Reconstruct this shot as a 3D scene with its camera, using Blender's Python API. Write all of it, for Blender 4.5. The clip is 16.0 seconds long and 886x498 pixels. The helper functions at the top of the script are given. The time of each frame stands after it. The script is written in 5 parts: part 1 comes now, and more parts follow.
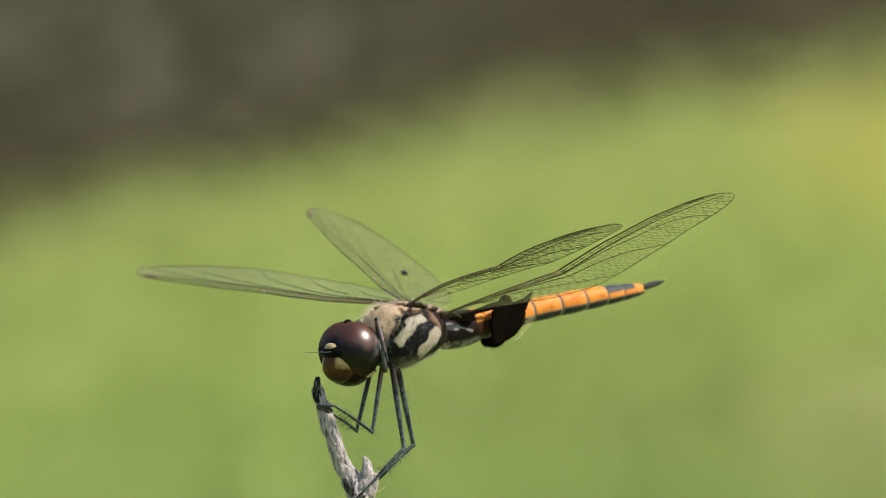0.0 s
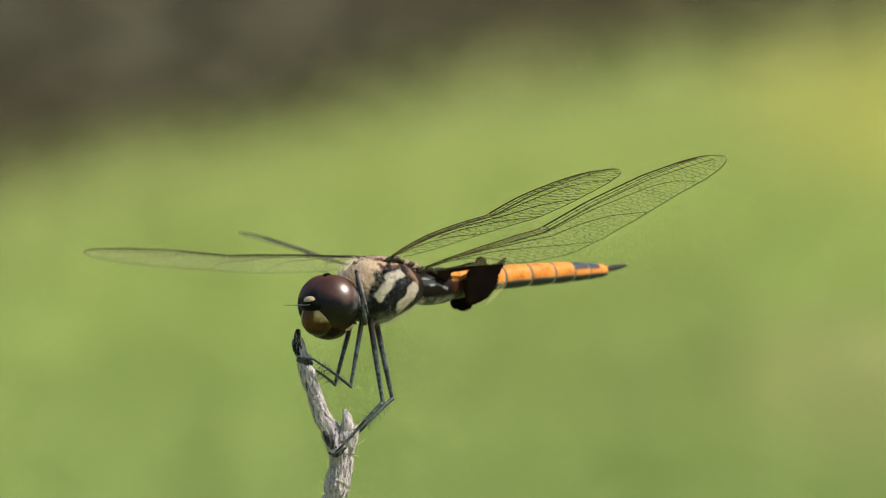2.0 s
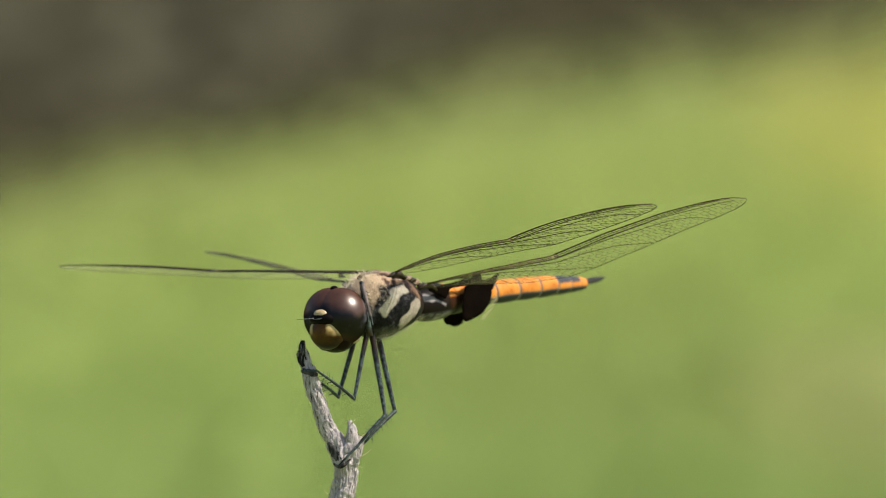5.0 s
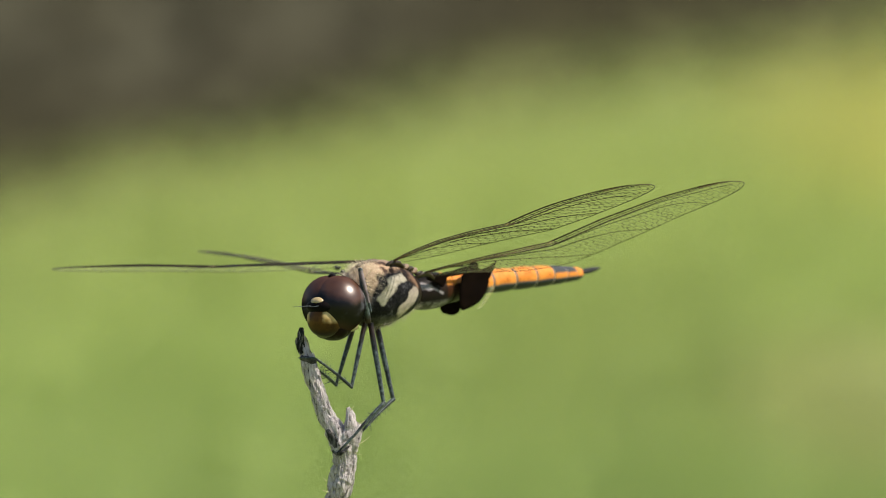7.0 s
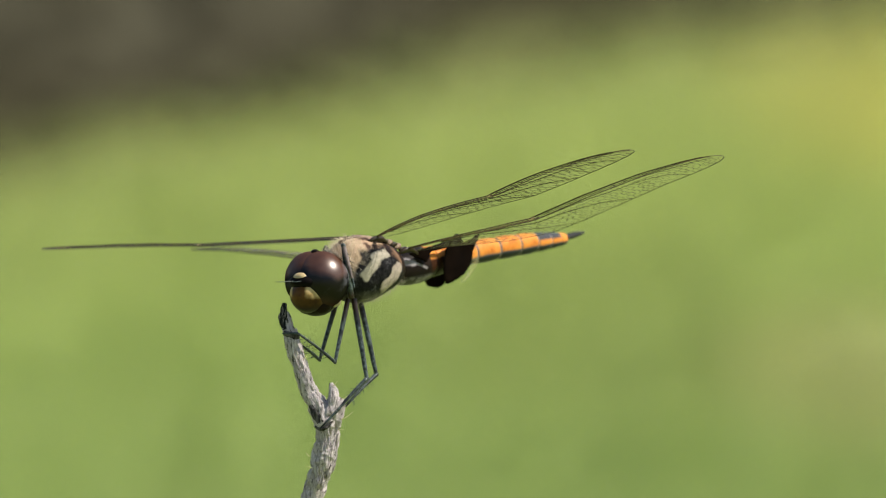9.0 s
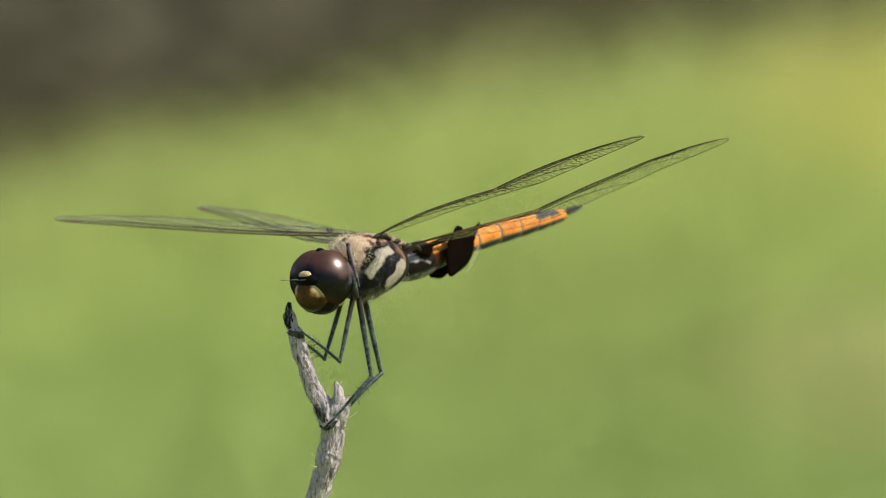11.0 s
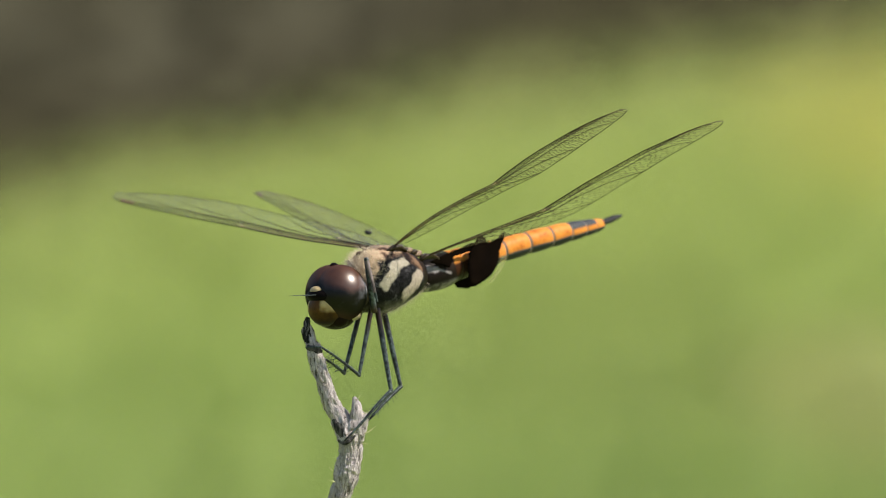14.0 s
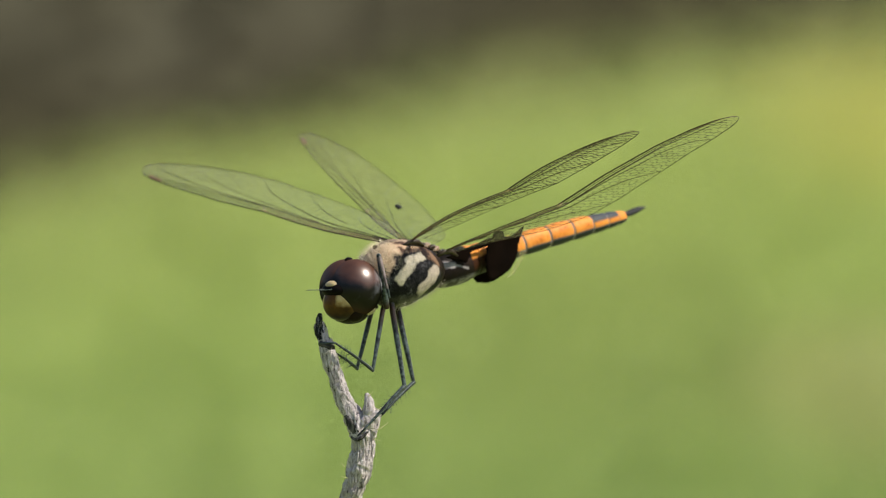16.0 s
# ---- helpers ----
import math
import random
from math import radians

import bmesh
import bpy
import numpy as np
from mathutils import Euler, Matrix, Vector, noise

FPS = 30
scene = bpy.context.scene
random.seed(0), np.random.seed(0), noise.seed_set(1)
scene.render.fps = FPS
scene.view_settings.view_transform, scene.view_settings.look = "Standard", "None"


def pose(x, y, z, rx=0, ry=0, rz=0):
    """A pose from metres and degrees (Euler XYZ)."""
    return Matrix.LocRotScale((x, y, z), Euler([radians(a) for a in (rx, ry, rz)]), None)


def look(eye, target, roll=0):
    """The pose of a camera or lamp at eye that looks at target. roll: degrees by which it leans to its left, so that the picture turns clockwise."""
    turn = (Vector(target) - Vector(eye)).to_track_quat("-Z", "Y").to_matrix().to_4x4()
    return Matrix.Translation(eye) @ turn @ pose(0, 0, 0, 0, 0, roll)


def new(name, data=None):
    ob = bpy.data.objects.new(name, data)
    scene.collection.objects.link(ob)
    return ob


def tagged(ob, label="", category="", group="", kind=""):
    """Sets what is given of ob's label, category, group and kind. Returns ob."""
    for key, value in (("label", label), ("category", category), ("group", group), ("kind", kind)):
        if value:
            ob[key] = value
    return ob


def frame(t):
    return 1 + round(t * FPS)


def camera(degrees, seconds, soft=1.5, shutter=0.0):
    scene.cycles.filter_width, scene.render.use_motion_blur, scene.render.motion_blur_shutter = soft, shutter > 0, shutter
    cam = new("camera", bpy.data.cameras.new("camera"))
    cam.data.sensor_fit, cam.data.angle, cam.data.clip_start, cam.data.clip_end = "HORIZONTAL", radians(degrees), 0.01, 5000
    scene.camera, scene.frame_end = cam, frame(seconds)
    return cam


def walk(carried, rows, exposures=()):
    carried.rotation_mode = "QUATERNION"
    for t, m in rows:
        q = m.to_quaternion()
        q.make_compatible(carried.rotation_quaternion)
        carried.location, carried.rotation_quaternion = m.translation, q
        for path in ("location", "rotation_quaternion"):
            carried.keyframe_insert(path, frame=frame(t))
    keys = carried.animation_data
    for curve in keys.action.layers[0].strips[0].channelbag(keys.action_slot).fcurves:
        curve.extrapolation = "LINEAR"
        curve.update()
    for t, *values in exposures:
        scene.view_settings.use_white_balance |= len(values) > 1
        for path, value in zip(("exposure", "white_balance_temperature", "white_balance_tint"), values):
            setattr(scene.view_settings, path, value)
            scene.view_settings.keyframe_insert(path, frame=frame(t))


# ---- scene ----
MM = 0.001
TILT = 8.0                      # the camera looks down by this much
DIST = 1.30                     # from the lens to the twig
EYE = Vector((0.0, 0.0, 1.15))
# the space of the dragonfly and the twig: x across the view, y away from the lens, z up the view, in metres
VIEW = Matrix.Translation(EYE) @ pose(0, 0, 0, -TILT) @ Matrix.Translation((0, DIST, 0))

# ---- camera ----
cam = camera(4.933, 16.0, soft=0.75)
cam.data.dof.use_dof = True
cam.data.dof.focus_distance = 1.285
cam.data.dof.aperture_fstop = 36.0
# seconds, then shift across and down and turn across and down, in fourteenths of a millimetre at the twig
DRIFT = [(0, 12.6, -3.1, 8.8, 81.7), (0.5, 17.1, -9.2, 12.0, 74.6), (1, 11.1, -14.8, 7.8, 45.5), (1.5, 0.0, -14.4, 0.0, 14.4), (2, -8.1, -18.6, -5.7, 13.0), (2.5, -12.9, -19.6, -9.1, 17.1), (3, -15.9, -16.5, -11.2, 24.7), (3.5, -12.9, -20.5, -9.1, 33.3), (4, -5.7, -22.1, -4.0, 39.5), (6.5, -2.4, -46.1, -1.7, 45.1), (7, -4.5, -51.5, -3.2, 42.9), (7.5, -6.3, -60.1, -4.4, 38.2), (8, -8.7, -57.5, -6.1, 25.4), (8.5, -15.9, -53.2, -11.2, 11.4), (9, -22.2, -47.1, -15.6, -4.9), (11.5, -12.3, -55.5, -8.6, 1.4), (12, -4.2, -60.2, -3.0, 11.2), (12.5, -9.0, -60.1, -6.3, 17.8), (13, -0.9, -59.9, -0.7, 25.7), (13.5, 2.7, -62.8, 1.9, 32.2), (14, 1.8, -63.2, 1.2, 36.2), (14.5, 1.8, -63.8, 1.2, 38.3), (15, 6.0, -63.2, 4.2, 36.2), (15.5, 12.3, -71.5, 8.6, 33.2), (16, 14.7, -62.2, 10.3, 28.5)]


def drift_pose(sx, sy, tx, ty):
    """The drift of the hand-held view, part shift and part turn."""
    k = MM / 14.0
    eye = Vector((-sx * k, -DIST, sy * k))
    target = eye + Vector((-tx * k, DIST, ty * k))
    return look(VIEW @ eye, VIEW @ target)


walk(cam, [(t, drift_pose(*d)) for t, *d in DRIFT], exposures=[(0.0, 0.955), (16.0, 0.955)])

# ---- light ----
SUN_DIR = Vector((0.62, -0.06, 0.78)).normalized()
elev = math.asin(SUN_DIR.z)
world = bpy.data.worlds.new("sky")
scene.world = world
world.use_nodes = True
sky = world.node_tree.nodes.new("ShaderNodeTexSky")
sky.sky_type, sky.sun_disc = "NISHITA", False
sky.sun_elevation = elev
sky.sun_rotation = math.atan2(SUN_DIR.x, SUN_DIR.y)
world.node_tree.nodes["Background"].inputs["Strength"].default_value = 0.09
world.node_tree.links.new(sky.outputs[0], world.node_tree.nodes["Background"].inputs["Color"])
sun_data = bpy.data.lights.new("sun", "SUN")
sun_data.energy, sun_data.angle, sun_data.color = 4.2, radians(0.55), (1.0, 0.95, 0.86)
sun = new("sun", sun_data)
sun.matrix_world = look(SUN_DIR * 10, (0, 0, 0))


# ---- materials ----
class Graph:
    """A material's node tree, with short calls for its nodes."""

    def __init__(self, name, rough=0.6, spec=0.4):
        self.mat = bpy.data.materials.new(name)
        self.mat.use_nodes = True
        self.tree = self.mat.node_tree
        self.bsdf = self.tree.nodes["Principled BSDF"]
        self.out = self.tree.nodes["Material Output"]
        self.set(self.bsdf, "Roughness", rough)
        self.set(self.bsdf, "Specular IOR Level", spec)

    def set(self, node, key, value):
        socket = node.inputs[key]
        if isinstance(value, bpy.types.NodeSocket):
            self.tree.links.new(value, socket)
        elif isinstance(value, (tuple, list)) and len(value) == 3 and socket.type == "RGBA":
            socket.default_value = (*value, 1)
        else:
            socket.default_value = value

    def node(self, kind, **inputs):
        made = self.tree.nodes.new("ShaderNode" + kind)
        for key, value in inputs.items():
            self.set(made, key.replace("_", " "), value)
        return made

    def math(self, op, a, b=0.0, c=0.0):
        made = self.tree.nodes.new("ShaderNodeMath")
        made.operation = op
        for i, v in enumerate((a, b, c)):
            self.set(made, i, v)
        return made.outputs[0]

    def coords(self, kind="Object"):
        return self.node("TexCoord").outputs[kind]

    def xyz(self, vec):
        return self.node("SeparateXYZ", Vector=vec).outputs

    def noise(self, scale, detail=4.0, rough=0.6, vec=None):
        return self.node("TexNoise", Vector=vec or self.coords(), Scale=scale, Detail=detail, Roughness=rough).outputs["Fac"]

    def ramp(self, fac, stops, mode="LINEAR"):
        made = self.node("ValToRGB", Fac=fac)
        ramp = made.color_ramp
        ramp.interpolation = mode
        while len(ramp.elements) < len(stops):
            ramp.elements.new(0.5)
        for el, (at, col) in zip(ramp.elements, stops):
            el.position, el.color = at, (*col, 1)
        return made.outputs["Color"]

    def mix(self, fac, a, b):
        made = self.tree.nodes.new("ShaderNodeMix")
        made.data_type = "RGBA"
        self.set(made, 0, fac)
        self.set(made, 6, a)
        self.set(made, 7, b)
        return made.outputs[2]

    def span(self, v, lo, hi):
        made = self.node("MapRange", Value=v)
        self.set(made, "From Min", lo)
        self.set(made, "From Max", hi)
        return made.outputs[0]

    def done(self, colour, bump=None, strength=0.3, distance=0.0001):
        self.set(self.bsdf, "Base Color", colour)
        if bump is not None:
            self.set(self.bsdf, "Normal", self.node("Bump", Height=bump, Strength=strength, Distance=distance).outputs[0])
        return self.mat


def speckled(name, a, b, scale, rough=0.6, bump=0.3, distance=0.0001, spec=0.4, coat=0.0, sub=0.0):
    g = Graph(name, rough, spec)
    n = g.noise(scale, 5)
    fine = g.noise(scale * 6, 3)
    f = g.math("ADD", g.math("MULTIPLY", n, 0.7), g.math("MULTIPLY", fine, 0.3))
    if coat:
        g.set(g.bsdf, "Coat Weight", coat)
        g.set(g.bsdf, "Coat Roughness", 0.12)
    if sub:
        g.set(g.bsdf, "Subsurface Weight", sub)
        g.set(g.bsdf, "Subsurface Radius", (0.0006, 0.0003, 0.0001))
    return g.done(g.ramp(f, [(0.32, a), (0.68, b)]), fine, bump, distance)


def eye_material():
    """Red-brown above, black below with a bluish sky sheen painted along the hind rim."""
    g = Graph("eye_brown_black", 0.6, 0.0)
    p = g.xyz(g.coords())
    n = g.math("SUBTRACT", g.noise(420, 5), 0.5)
    wide = g.math("SUBTRACT", g.noise(190, 3), 0.5)
    x, z = g.math("MULTIPLY", p[0], 1000.0), g.math("MULTIPLY", p[2], 1000.0)
    y = g.math("MULTIPLY", g.math("ABSOLUTE", p[1]), 1000.0)
    h = g.math("ADD", g.math("ADD", z, g.math("MULTIPLY", y, 0.34)), g.math("ADD", g.math("MULTIPLY", n, 1.1), g.math("MULTIPLY", wide, 1.6)))
    brown = g.ramp(g.noise(650, 5), [(0.32, (0.033, 0.0115, 0.0048)), (0.68, (0.058, 0.0215, 0.0088))])
    black = g.ramp(g.noise(380, 5), [(0.4, (0.0014, 0.0012, 0.0014)), (0.75, (0.0045, 0.004, 0.0045))])
    col = g.mix(g.span(h, 1.45, 2.05), black, brown)
    col = g.mix(g.math("MULTIPLY", g.span(h, 4.3, 5.3), 0.5), col, (0.016, 0.009, 0.006))
    low = g.math("ADD", z, g.math("MULTIPLY", n, 1.0))
    col = g.mix(g.math("MULTIPLY", g.span(low, -1.7, -2.6), g.span(y, 3.6, 2.6)), col, (0.020, 0.008, 0.005))
    # pale blue-grey painted in for the sky reflected at the hind rim
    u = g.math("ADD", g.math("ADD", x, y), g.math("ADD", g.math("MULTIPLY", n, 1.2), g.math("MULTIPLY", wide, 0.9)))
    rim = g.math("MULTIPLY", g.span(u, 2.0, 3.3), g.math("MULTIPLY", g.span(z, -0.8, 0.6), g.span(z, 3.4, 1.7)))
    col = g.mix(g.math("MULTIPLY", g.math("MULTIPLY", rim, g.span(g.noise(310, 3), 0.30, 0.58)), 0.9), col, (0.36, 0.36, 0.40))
    # steel-blue flecks paint a sheen onto the black side of the eye
    fleck = g.math("MULTIPLY", g.span(g.noise(300, 3), 0.54, 0.68), g.math("MULTIPLY", g.span(h, 1.5, 0.7), g.span(z, -2.0, -1.0)))
    col = g.mix(g.math("MULTIPLY", fleck, 0.34), col, (0.085, 0.085, 0.10))
    dots = g.node("TexVoronoi", Vector=g.coords(), Scale=9000.0).outputs["Distance"]
    mat = g.done(col, dots, 0.04, 0.00001)
    gloss = g.node("BsdfGlossy", Color=(1.0, 0.92, 0.87), Roughness=0.34)
    both = g.node("MixShader", Fac=g.math("ADD", 0.017, g.math("MULTIPLY", g.span(h, 1.3, 2.3), 0.043)))
    g.tree.links.new(g.bsdf.outputs[0], both.inputs[1])
    g.tree.links.new(gloss.outputs[0], both.inputs[2])
    g.tree.links.new(both.outputs[0], g.out.inputs["Surface"])
    return mat


def leg_material():
    """Black with pale bluish flecks painted in as highlights, brown at the body."""
    g = Graph("leg_black_flecked", 0.35, 0.25)
    p = g.xyz(g.coords())
    fleck = g.math("MULTIPLY", g.span(g.noise(3000, 3, 0.6), 0.36, 0.62), g.span(g.noise(600, 3), 0.34, 0.52))
    col = g.mix(fleck, (0.0025, 0.0028, 0.003), (0.068, 0.086, 0.080))
    col = g.mix(g.math("MULTIPLY", g.span(p[2], -0.0130, -0.0108), g.span(p[2], -0.0088, -0.0096)), col, (0.020, 0.010, 0.006))
    return g.done(col, g.noise(2600, 4), 0.5, 0.0001)


def face_material():
    """Amber-brown, pale yellow along the eyes, nearly black towards the jaw."""
    g = Graph("face_amber", 0.45, 0.12)
    p = g.xyz(g.coords())
    n = g.math("MULTIPLY", g.math("SUBTRACT", g.noise(520, 4), 0.5), 1.5)
    h = g.math("ADD", g.math("MULTIPLY", p[2], 1000.0), n)
    d = g.math("ADD", g.math("MULTIPLY", p[0], -1000.0), n)
    y = g.math("ADD", g.math("MULTIPLY", g.math("ABSOLUTE", p[1]), 1000.0), g.math("MULTIPLY", n, 0.5))
    amber = g.ramp(g.noise(900, 4), [(0.35, (0.034, 0.013, 0.0022)), (0.65, (0.090, 0.038, 0.006))])
    pale = g.ramp(g.noise(1100, 4), [(0.3, (0.32, 0.20, 0.065)), (0.7, (0.48, 0.36, 0.17))])
    col = g.mix(g.math("MULTIPLY", g.math("MULTIPLY", g.span(y, 0.90, 1.25), g.span(h, -2.35, -1.65)), g.span(y, 3.2, 2.6)), amber, pale)
    keep = g.math("MULTIPLY", g.span(h, -3.6, -2.2), g.span(d, 2.8, 4.2))
    return g.done(g.mix(keep, (0.010, 0.005, 0.003), col), g.noise(1500, 3), 0.2)


def capsule(g, x, z, a, b, r):
    """1 within r of the stretch from a to b in the side view of the body, in millimetres."""
    dx, dz = b[0] - a[0], b[1] - a[1]
    px, pz = g.math("SUBTRACT", x, a[0]), g.math("SUBTRACT", z, a[1])
    h = g.math("DIVIDE", g.math("ADD", g.math("MULTIPLY", px, dx), g.math("MULTIPLY", pz, dz)), dx * dx + dz * dz)
    h = g.math("MINIMUM", g.math("MAXIMUM", h, 0.0), 1.0)
    ex, ez = g.math("SUBTRACT", px, g.math("MULTIPLY", h, dx)), g.math("SUBTRACT", pz, g.math("MULTIPLY", h, dz))
    d = g.math("SQRT", g.math("ADD", g.math("MULTIPLY", ex, ex), g.math("MULTIPLY", ez, ez)))
    return g.span(d, r + 0.15, r - 0.15)


def thorax_material():
    """Tan front and back, oblique cream marks on black sides, mottled below."""
    g = Graph("thorax_striped", 0.6, 0.05)
    p = g.xyz(g.coords())
    n = g.math("SUBTRACT", g.noise(420, 4), 0.5)
    fine = g.noise(1900, 4)
    x = g.math("ADD", g.math("MULTIPLY", p[0], 1000.0), g.math("MULTIPLY", n, 1.7))
    z = g.math("ADD", g.math("MULTIPLY", p[2], 1000.0), g.math("MULTIPLY", g.math("SUBTRACT", g.noise(500, 3), 0.5), 1.5))
    # lighter grey flecks paint silvery glints into the black
    dark = g.mix(g.span(g.noise(800, 4), 0.56, 0.70), g.ramp(fine, [(0.40, (0.004, 0.0038, 0.0042)), (0.75, (0.018, 0.016, 0.0165))]), (0.06, 0.056, 0.058))
    cream = g.ramp(fine, [(0.30, (0.25, 0.215, 0.155)), (0.65, (0.33, 0.29, 0.225))])
    tan = g.ramp(g.noise(900, 5), [(0.3, (0.22, 0.155, 0.095)), (0.5, (0.34, 0.245, 0.16)), (0.75, (0.42, 0.32, 0.22))])
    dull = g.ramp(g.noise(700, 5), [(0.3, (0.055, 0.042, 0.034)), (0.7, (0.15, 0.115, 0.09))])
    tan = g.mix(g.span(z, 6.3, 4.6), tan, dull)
    q1 = g.math("SUBTRACT", x, g.math("MULTIPLY", g.math("SUBTRACT", z, 4.0), 0.4))
    col = g.mix(g.span(q1, -2.2, -1.8), tan, dark)
    for a, e, r in (((-0.45, 4.2), (1.5, 6.3), 0.60), ((0.9, 6.4), (3.6, 6.7), 0.45)):
        col = g.mix(capsule(g, x, z, a, e, r), col, cream)
    col = g.mix(capsule(g, x, z, (3.1, 2.7), (5.1, 4.5), 0.95), col, g.ramp(fine, [(0.3, (0.21, 0.17, 0.135)), (0.7, (0.34, 0.28, 0.225))]))
    back = g.mix(g.span(g.noise(700, 3), 0.46, 0.56), (0.30, 0.20, 0.125), (0.05, 0.028, 0.018))
    col = g.mix(g.span(z, 7.3, 7.8), col, g.mix(g.span(x, 0.4, 1.0), tan, back))
    brown = g.mix(g.span(g.noise(620, 4), 0.46, 0.60), (0.014, 0.008, 0.006), (0.13, 0.075, 0.045))
    col = g.mix(capsule(g, x, z, (4.4, 7.2), (7.0, 5.2), 0.75), col, brown)
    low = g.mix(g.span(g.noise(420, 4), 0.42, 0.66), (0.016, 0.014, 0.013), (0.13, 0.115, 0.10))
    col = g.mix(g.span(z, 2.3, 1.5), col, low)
    col = g.mix(g.math("MULTIPLY", g.span(x, 6.3, 7.0), g.span(z, 7.4, 6.8)), col, g.mix(n, (0.016, 0.010, 0.007), (0.05, 0.03, 0.016)))
    return g.done(col, g.math("ADD", fine, g.noise(4200, 3)), 0.5, 0.00014)


def segment_material(name, dorsal_dark=0.0, line=0.36, ring=1.0, under=(0.018, 0.019, 0.021)):
    """Orange above, blackish along the lower side, grey at the joint."""
    g = Graph(name, 0.5, 0.1)
    n = g.noise(500, 4)
    gen = g.xyz(g.coords("Generated"))
    z = g.math("ADD", gen[2], g.math("MULTIPLY", g.math("SUBTRACT", n, 0.5), 0.16))
    orange = g.ramp(n, [(0.30, (0.27, 0.075, 0.011)), (0.43, (0.45, 0.15, 0.022)), (0.58, (0.52, 0.195, 0.034)), (0.75, (0.34, 0.10, 0.015))])
    grey = under
    low = g.ramp(z, [(0.0, (0.012, 0.012, 0.013)), (line - 0.1, grey), (line - 0.03, tuple(0.05 * ring + 0.8 * c for c in under)), (line + 0.03, (0.14, 0.10, 0.07))])
    col = g.mix(g.span(z, line - 0.04, line + 0.04), low, orange)
    if dorsal_dark:
        col = g.mix(g.span(z, 1.0 - dorsal_dark - 0.05, 1.0 - dorsal_dark + 0.05), col, (0.04, 0.042, 0.045))
    ends = g.math("ABSOLUTE", g.math("SUBTRACT", gen[0], 0.5))
    col = g.mix(g.math("MULTIPLY", g.span(ends, 0.42, 0.45), ring), col, (0.15, 0.125, 0.11))
    col = g.mix(g.math("MULTIPLY", g.span(ends, 0.465, 0.48), ring), col, (0.05, 0.04, 0.035))
    g.set(g.bsdf, "Subsurface Weight", 0.1)
    g.set(g.bsdf, "Subsurface Radius", (0.0006, 0.0003, 0.0001))
    return g.done(col, g.noise(1800, 4), 0.3, 0.00008)


def base_material():
    """The waist of the abdomen: dark brown with rusty and whitish marks."""
    g = Graph("abdomen_base", 0.5, 0.05)
    gen = g.xyz(g.coords("Generated"))
    n = g.noise(450, 4)
    col = g.ramp(n, [(0.3, (0.005, 0.004, 0.0035)), (0.62, (0.011, 0.007, 0.005)), (0.8, (0.035, 0.017, 0.009))])
    z = g.math("ADD", gen[2], g.math("MULTIPLY", g.math("SUBTRACT", n, 0.5), 0.12))
    x = g.math("ADD", gen[0], g.math("MULTIPLY", g.math("SUBTRACT", g.noise(700, 3), 0.5), 0.12))
    orange = g.ramp(n, [(0.3, (0.42, 0.14, 0.022)), (0.7, (0.50, 0.19, 0.032))])
    rust = g.mix(g.span(z, 0.60, 0.69), (0.030, 0.011, 0.005), orange)
    col = g.mix(g.math("MULTIPLY", g.span(x, 0.765, 0.815), g.span(z, 0.26, 0.36)), col, rust)
    o = g.xyz(g.coords())
    ox = g.math("ADD", g.math("MULTIPLY", o[0], 1000.0), g.math("MULTIPLY", g.math("SUBTRACT", g.noise(600, 3), 0.5), 0.8))
    oz = g.math("ADD", g.math("MULTIPLY", o[2], 1000.0), g.math("MULTIPLY", g.math("SUBTRACT", g.noise(750, 3), 0.5), 0.8))
    pale = g.ramp(g.noise(900, 4), [(0.3, (0.16, 0.14, 0.14)), (0.7, (0.30, 0.265, 0.265))])
    col = g.mix(capsule(g, ox, oz, (-1.7, 1.0), (0.5, 0.75), 0.42), col, pale)
    col = g.mix(capsule(g, ox, oz, (0.6, 0.7), (2.6, -0.2), 0.12), col, pale)
    low = g.mix(g.span(g.noise(620, 4), 0.42, 0.62), (0.05, 0.042, 0.04), (0.24, 0.215, 0.21))
    col = g.mix(g.math("MULTIPLY", g.span(z, 0.27, 0.17), g.span(x, 0.95, 0.7)), col, low)
    return g.done(col, g.noise(1800, 4), 0.3, 0.00008)


